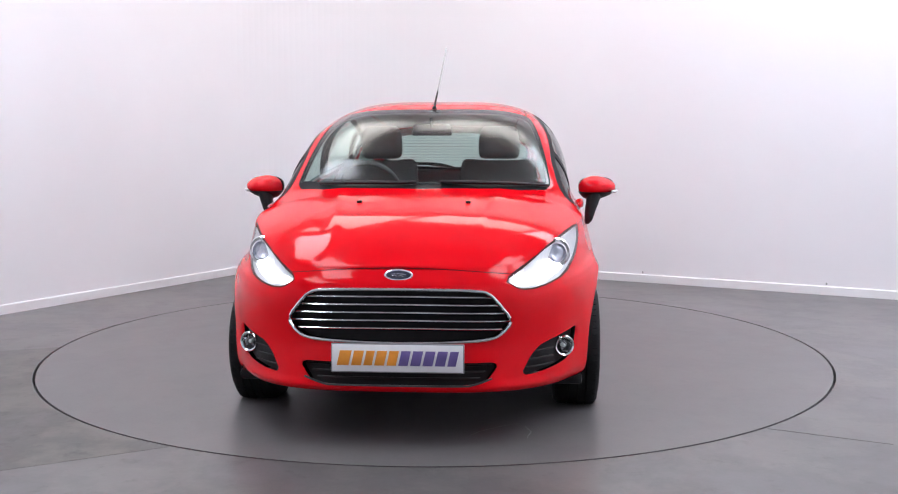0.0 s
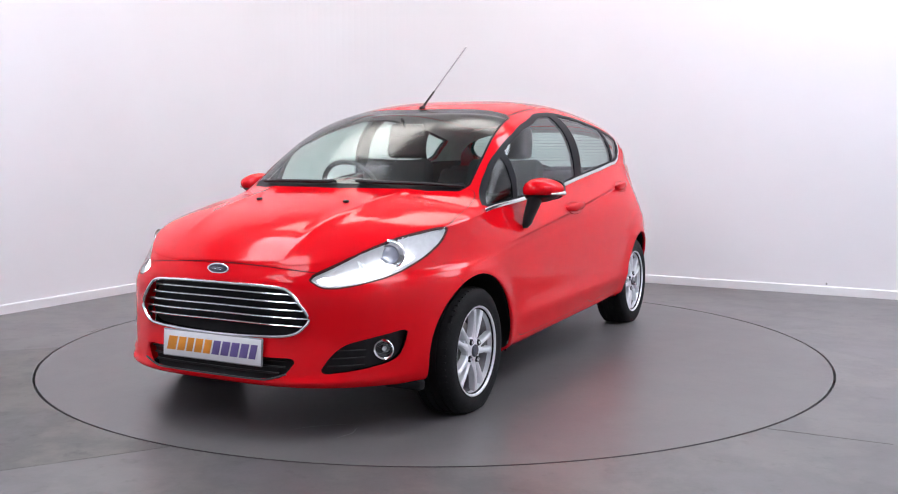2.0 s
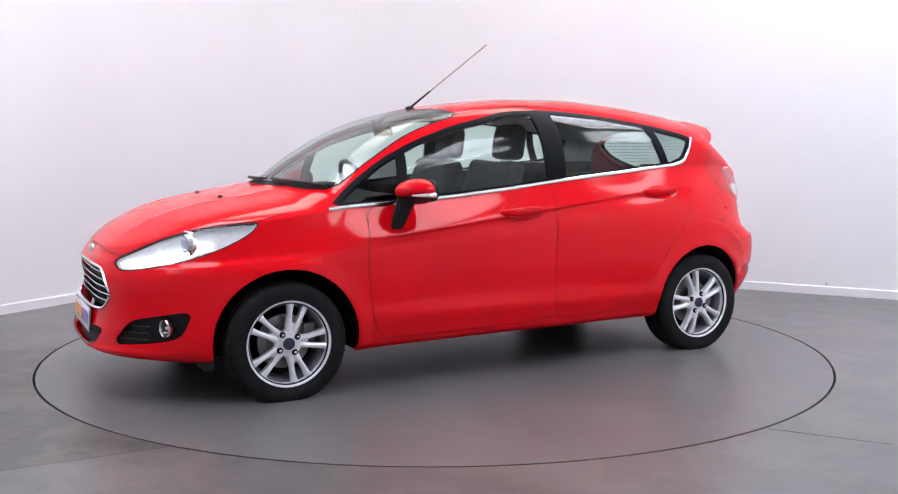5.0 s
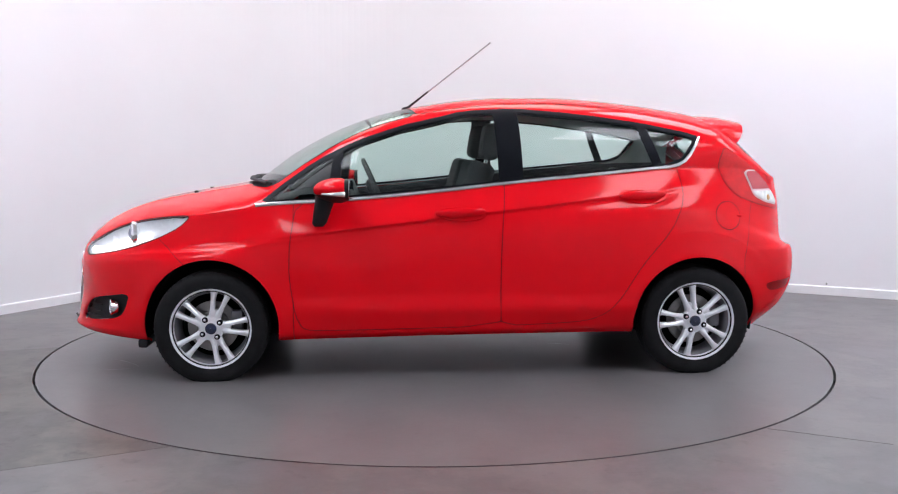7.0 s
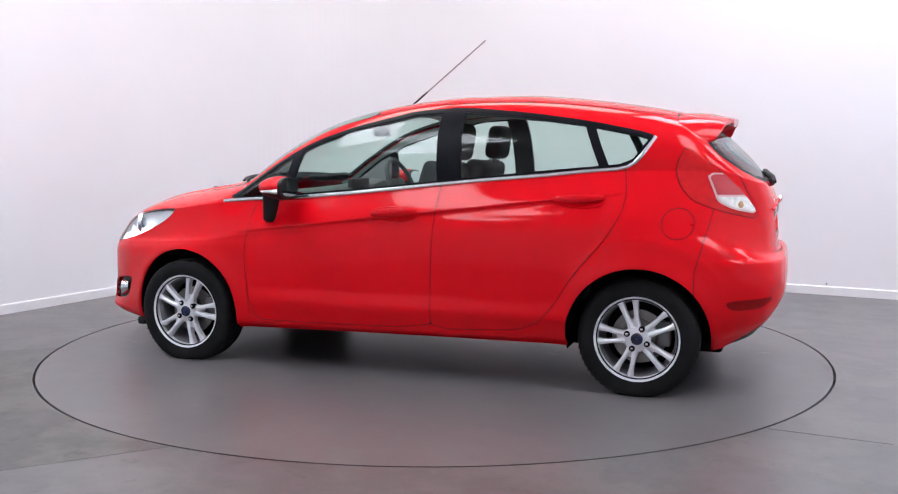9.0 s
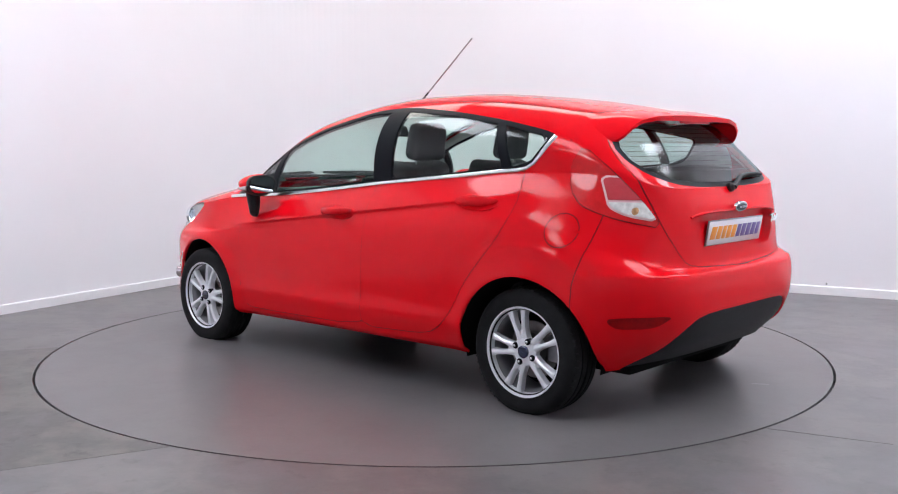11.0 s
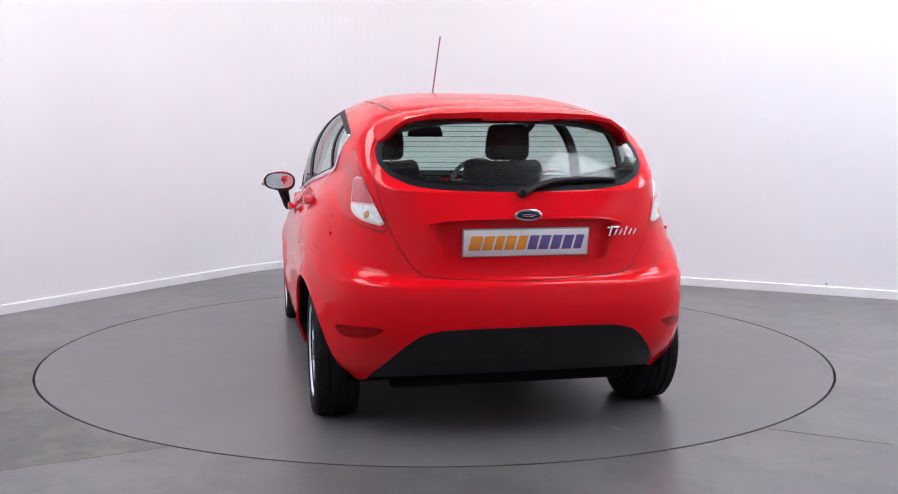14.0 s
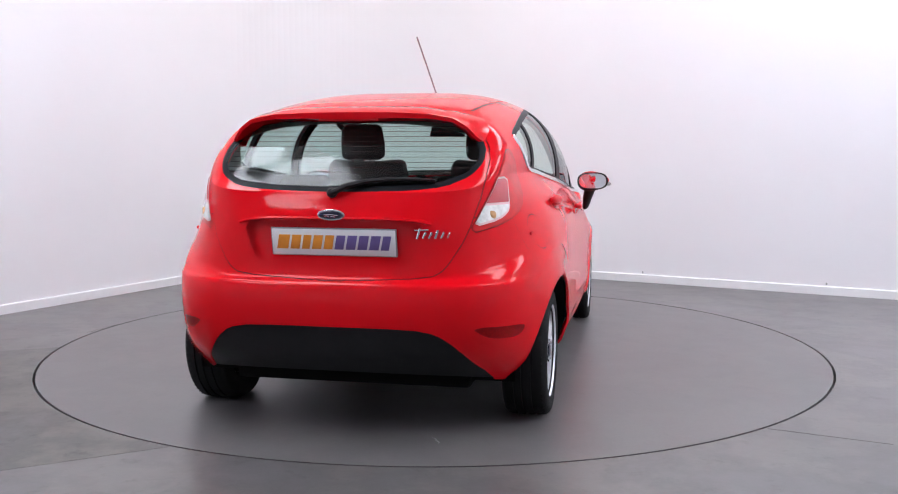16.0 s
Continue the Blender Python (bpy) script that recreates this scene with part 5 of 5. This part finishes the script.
def dash():
    bm = bmesh.new()
    rings = []
    for y in np.linspace(-0.70, 0.70, 25):
        k = abs(y) / 0.70
        hood_lift = 0.035 * math.exp(-((y + 0.36) / 0.14) ** 2) + 0.012 * math.exp(-(y / 0.16) ** 2)
        nose = 1.02 - 0.16 * k * k
        rings.append([bm.verts.new((x, y, z)) for x, z in ((nose, 0.90 - 0.01 * k), (0.80, 0.935), (0.64, 0.945 + hood_lift), (0.55, 0.93 + hood_lift), (0.52, 0.86), (0.50, 0.70), (0.60, 0.55), (0.80, 0.50))])
    for a, b in zip(rings, rings[1:]):
        for i in range(7):
            bm.faces.new((a[i], a[i + 1], b[i + 1], b[i]))
    return bm


dash_ob = part("dashboard", dash(), DASH, car, "dark grey dashboard", sharp=60)
part("centre_screen", box_bm(0.03, 0.26, 0.09, 0.012, (0.56, 0.0, 0.945)), GLOSS_BLACK, dash_ob)
part("centre_console", box_bm(0.62, 0.22, 0.34, 0.04, (0.28, 0, 0.50)), DASH, car)
wheel_m = Matrix.Translation((0.42, -0.36, 0.925)) @ Matrix.Rotation(radians(-66), 4, "Y")
ring = [(0.185 * math.cos(a), 0.185 * math.sin(a), 0) for a in np.linspace(0, 2 * math.pi, 40, endpoint=False)]
sw = part("steering_wheel", tube_bm(ring, 0.014, 10, 1.0, True), DASH, car, "black steering wheel", m=wheel_m)
for a in (0, 90, 180):
    t = radians(a + 90)
    part("wheel_spoke", tube_bm([(0.05 * math.cos(t), 0.05 * math.sin(t), -0.01), (0.178 * math.cos(t), 0.178 * math.sin(t), 0)], 0.016, 8, 0.5), DASH, sw)
part("wheel_boss", box_bm(0.13, 0.15, 0.05, 0.02, (0, 0, -0.02)), DASH, sw)


def cushion(w, d, h, curve=0.0, bev=0.04):
    bm = box_bm(d, w, h, bev, (0, 0, 0), 4)
    bmesh.ops.subdivide_edges(bm, edges=[e for e in bm.edges if e.calc_length() > 0.12], cuts=3, use_grid_fill=True)
    for v in bm.verts:
        v.co.x += curve * (v.co.y / w * 2) ** 2
        v.co.y *= 1 - 0.12 * max(0, v.co.z / h * 2)
    return bm


def seat(x, y):
    s = new("front_seat")
    s.parent = car
    s.matrix_basis = pose(x, y, 0)
    tagged(s, "charcoal cloth front seat")
    part("seat_cushion", cushion(0.50, 0.52, 0.16), SEAT, s, m=pose(0.22, 0, 0.50, 0, -8, 0))
    part("backrest", cushion(0.50, 0.13, 0.60, 0.05), SEAT, s, m=pose(-0.10, 0, 0.80, 0, -16, 0))
    part("headrest", cushion(0.25, 0.10, 0.20, 0.0, 0.04), SEAT, s, m=pose(-0.215, 0, 1.205, 0, -10, 0))
    for k in (-0.06, 0.06):
        part("headrest_post", tube_bm([(-0.175, k, 1.02), (-0.20, k, 1.13)], 0.007, 8), CHROME, s, "chrome headrest post")
    return s


seat(0.0, 0.36)
seat(0.0, -0.36)
part("rear_bench", cushion(1.22, 0.52, 0.16), SEAT, car, "charcoal rear seat cushion", m=pose(-0.72, 0, 0.52, 0, -6, 0))
part("rear_backrest", cushion(1.22, 0.14, 0.52, 0.02), SEAT, car, "charcoal rear seat back", m=pose(-1.03, 0, 0.76, 0, -14, 0))
for y in (0.38, -0.38):
    part("rear_headrest", cushion(0.26, 0.08, 0.12, 0, 0.03), SEAT, car, m=pose(-1.10, y, 0.985, 0, -12, 0))
part("parcel_shelf", box_bm(0.52, 1.10, 0.03, 0.01, (-1.38, 0, 0.965)), SEAT, car)
rv = part("cabin_mirror", cushion(0.22, 0.03, 0.065, 0.006, 0.012), GLOSS_BLACK, car, "black cabin mirror", m=pose(0.40, 0.0, 1.272, 0, 10, 0))
part("mirror_stem", tube_bm([(0.03, 0, 0.02), (0.06, 0, 0.07)], 0.008, 8), GLOSS_BLACK, rv)

for k in (1, -1):
    part("flap_catch", box_bm(0.026, 0.008, 0.014, 0.003, (-1.482, k * (surf_y(-1.482, 0.82) + 0.001), 0.82)), RED, car)


def motions():
    """The disc turns evenly and carries the car round with it."""
    rows = [(t, pose(0, 0, 0, 0, 0, 265.473 - 11.7431 * t)) for t in np.linspace(0, 16, 33)]
    walk(turntable, rows)
    walk(car, [(t, m @ pose(-0.062, 0.004, 0.0)) for t, m in rows])


motions()
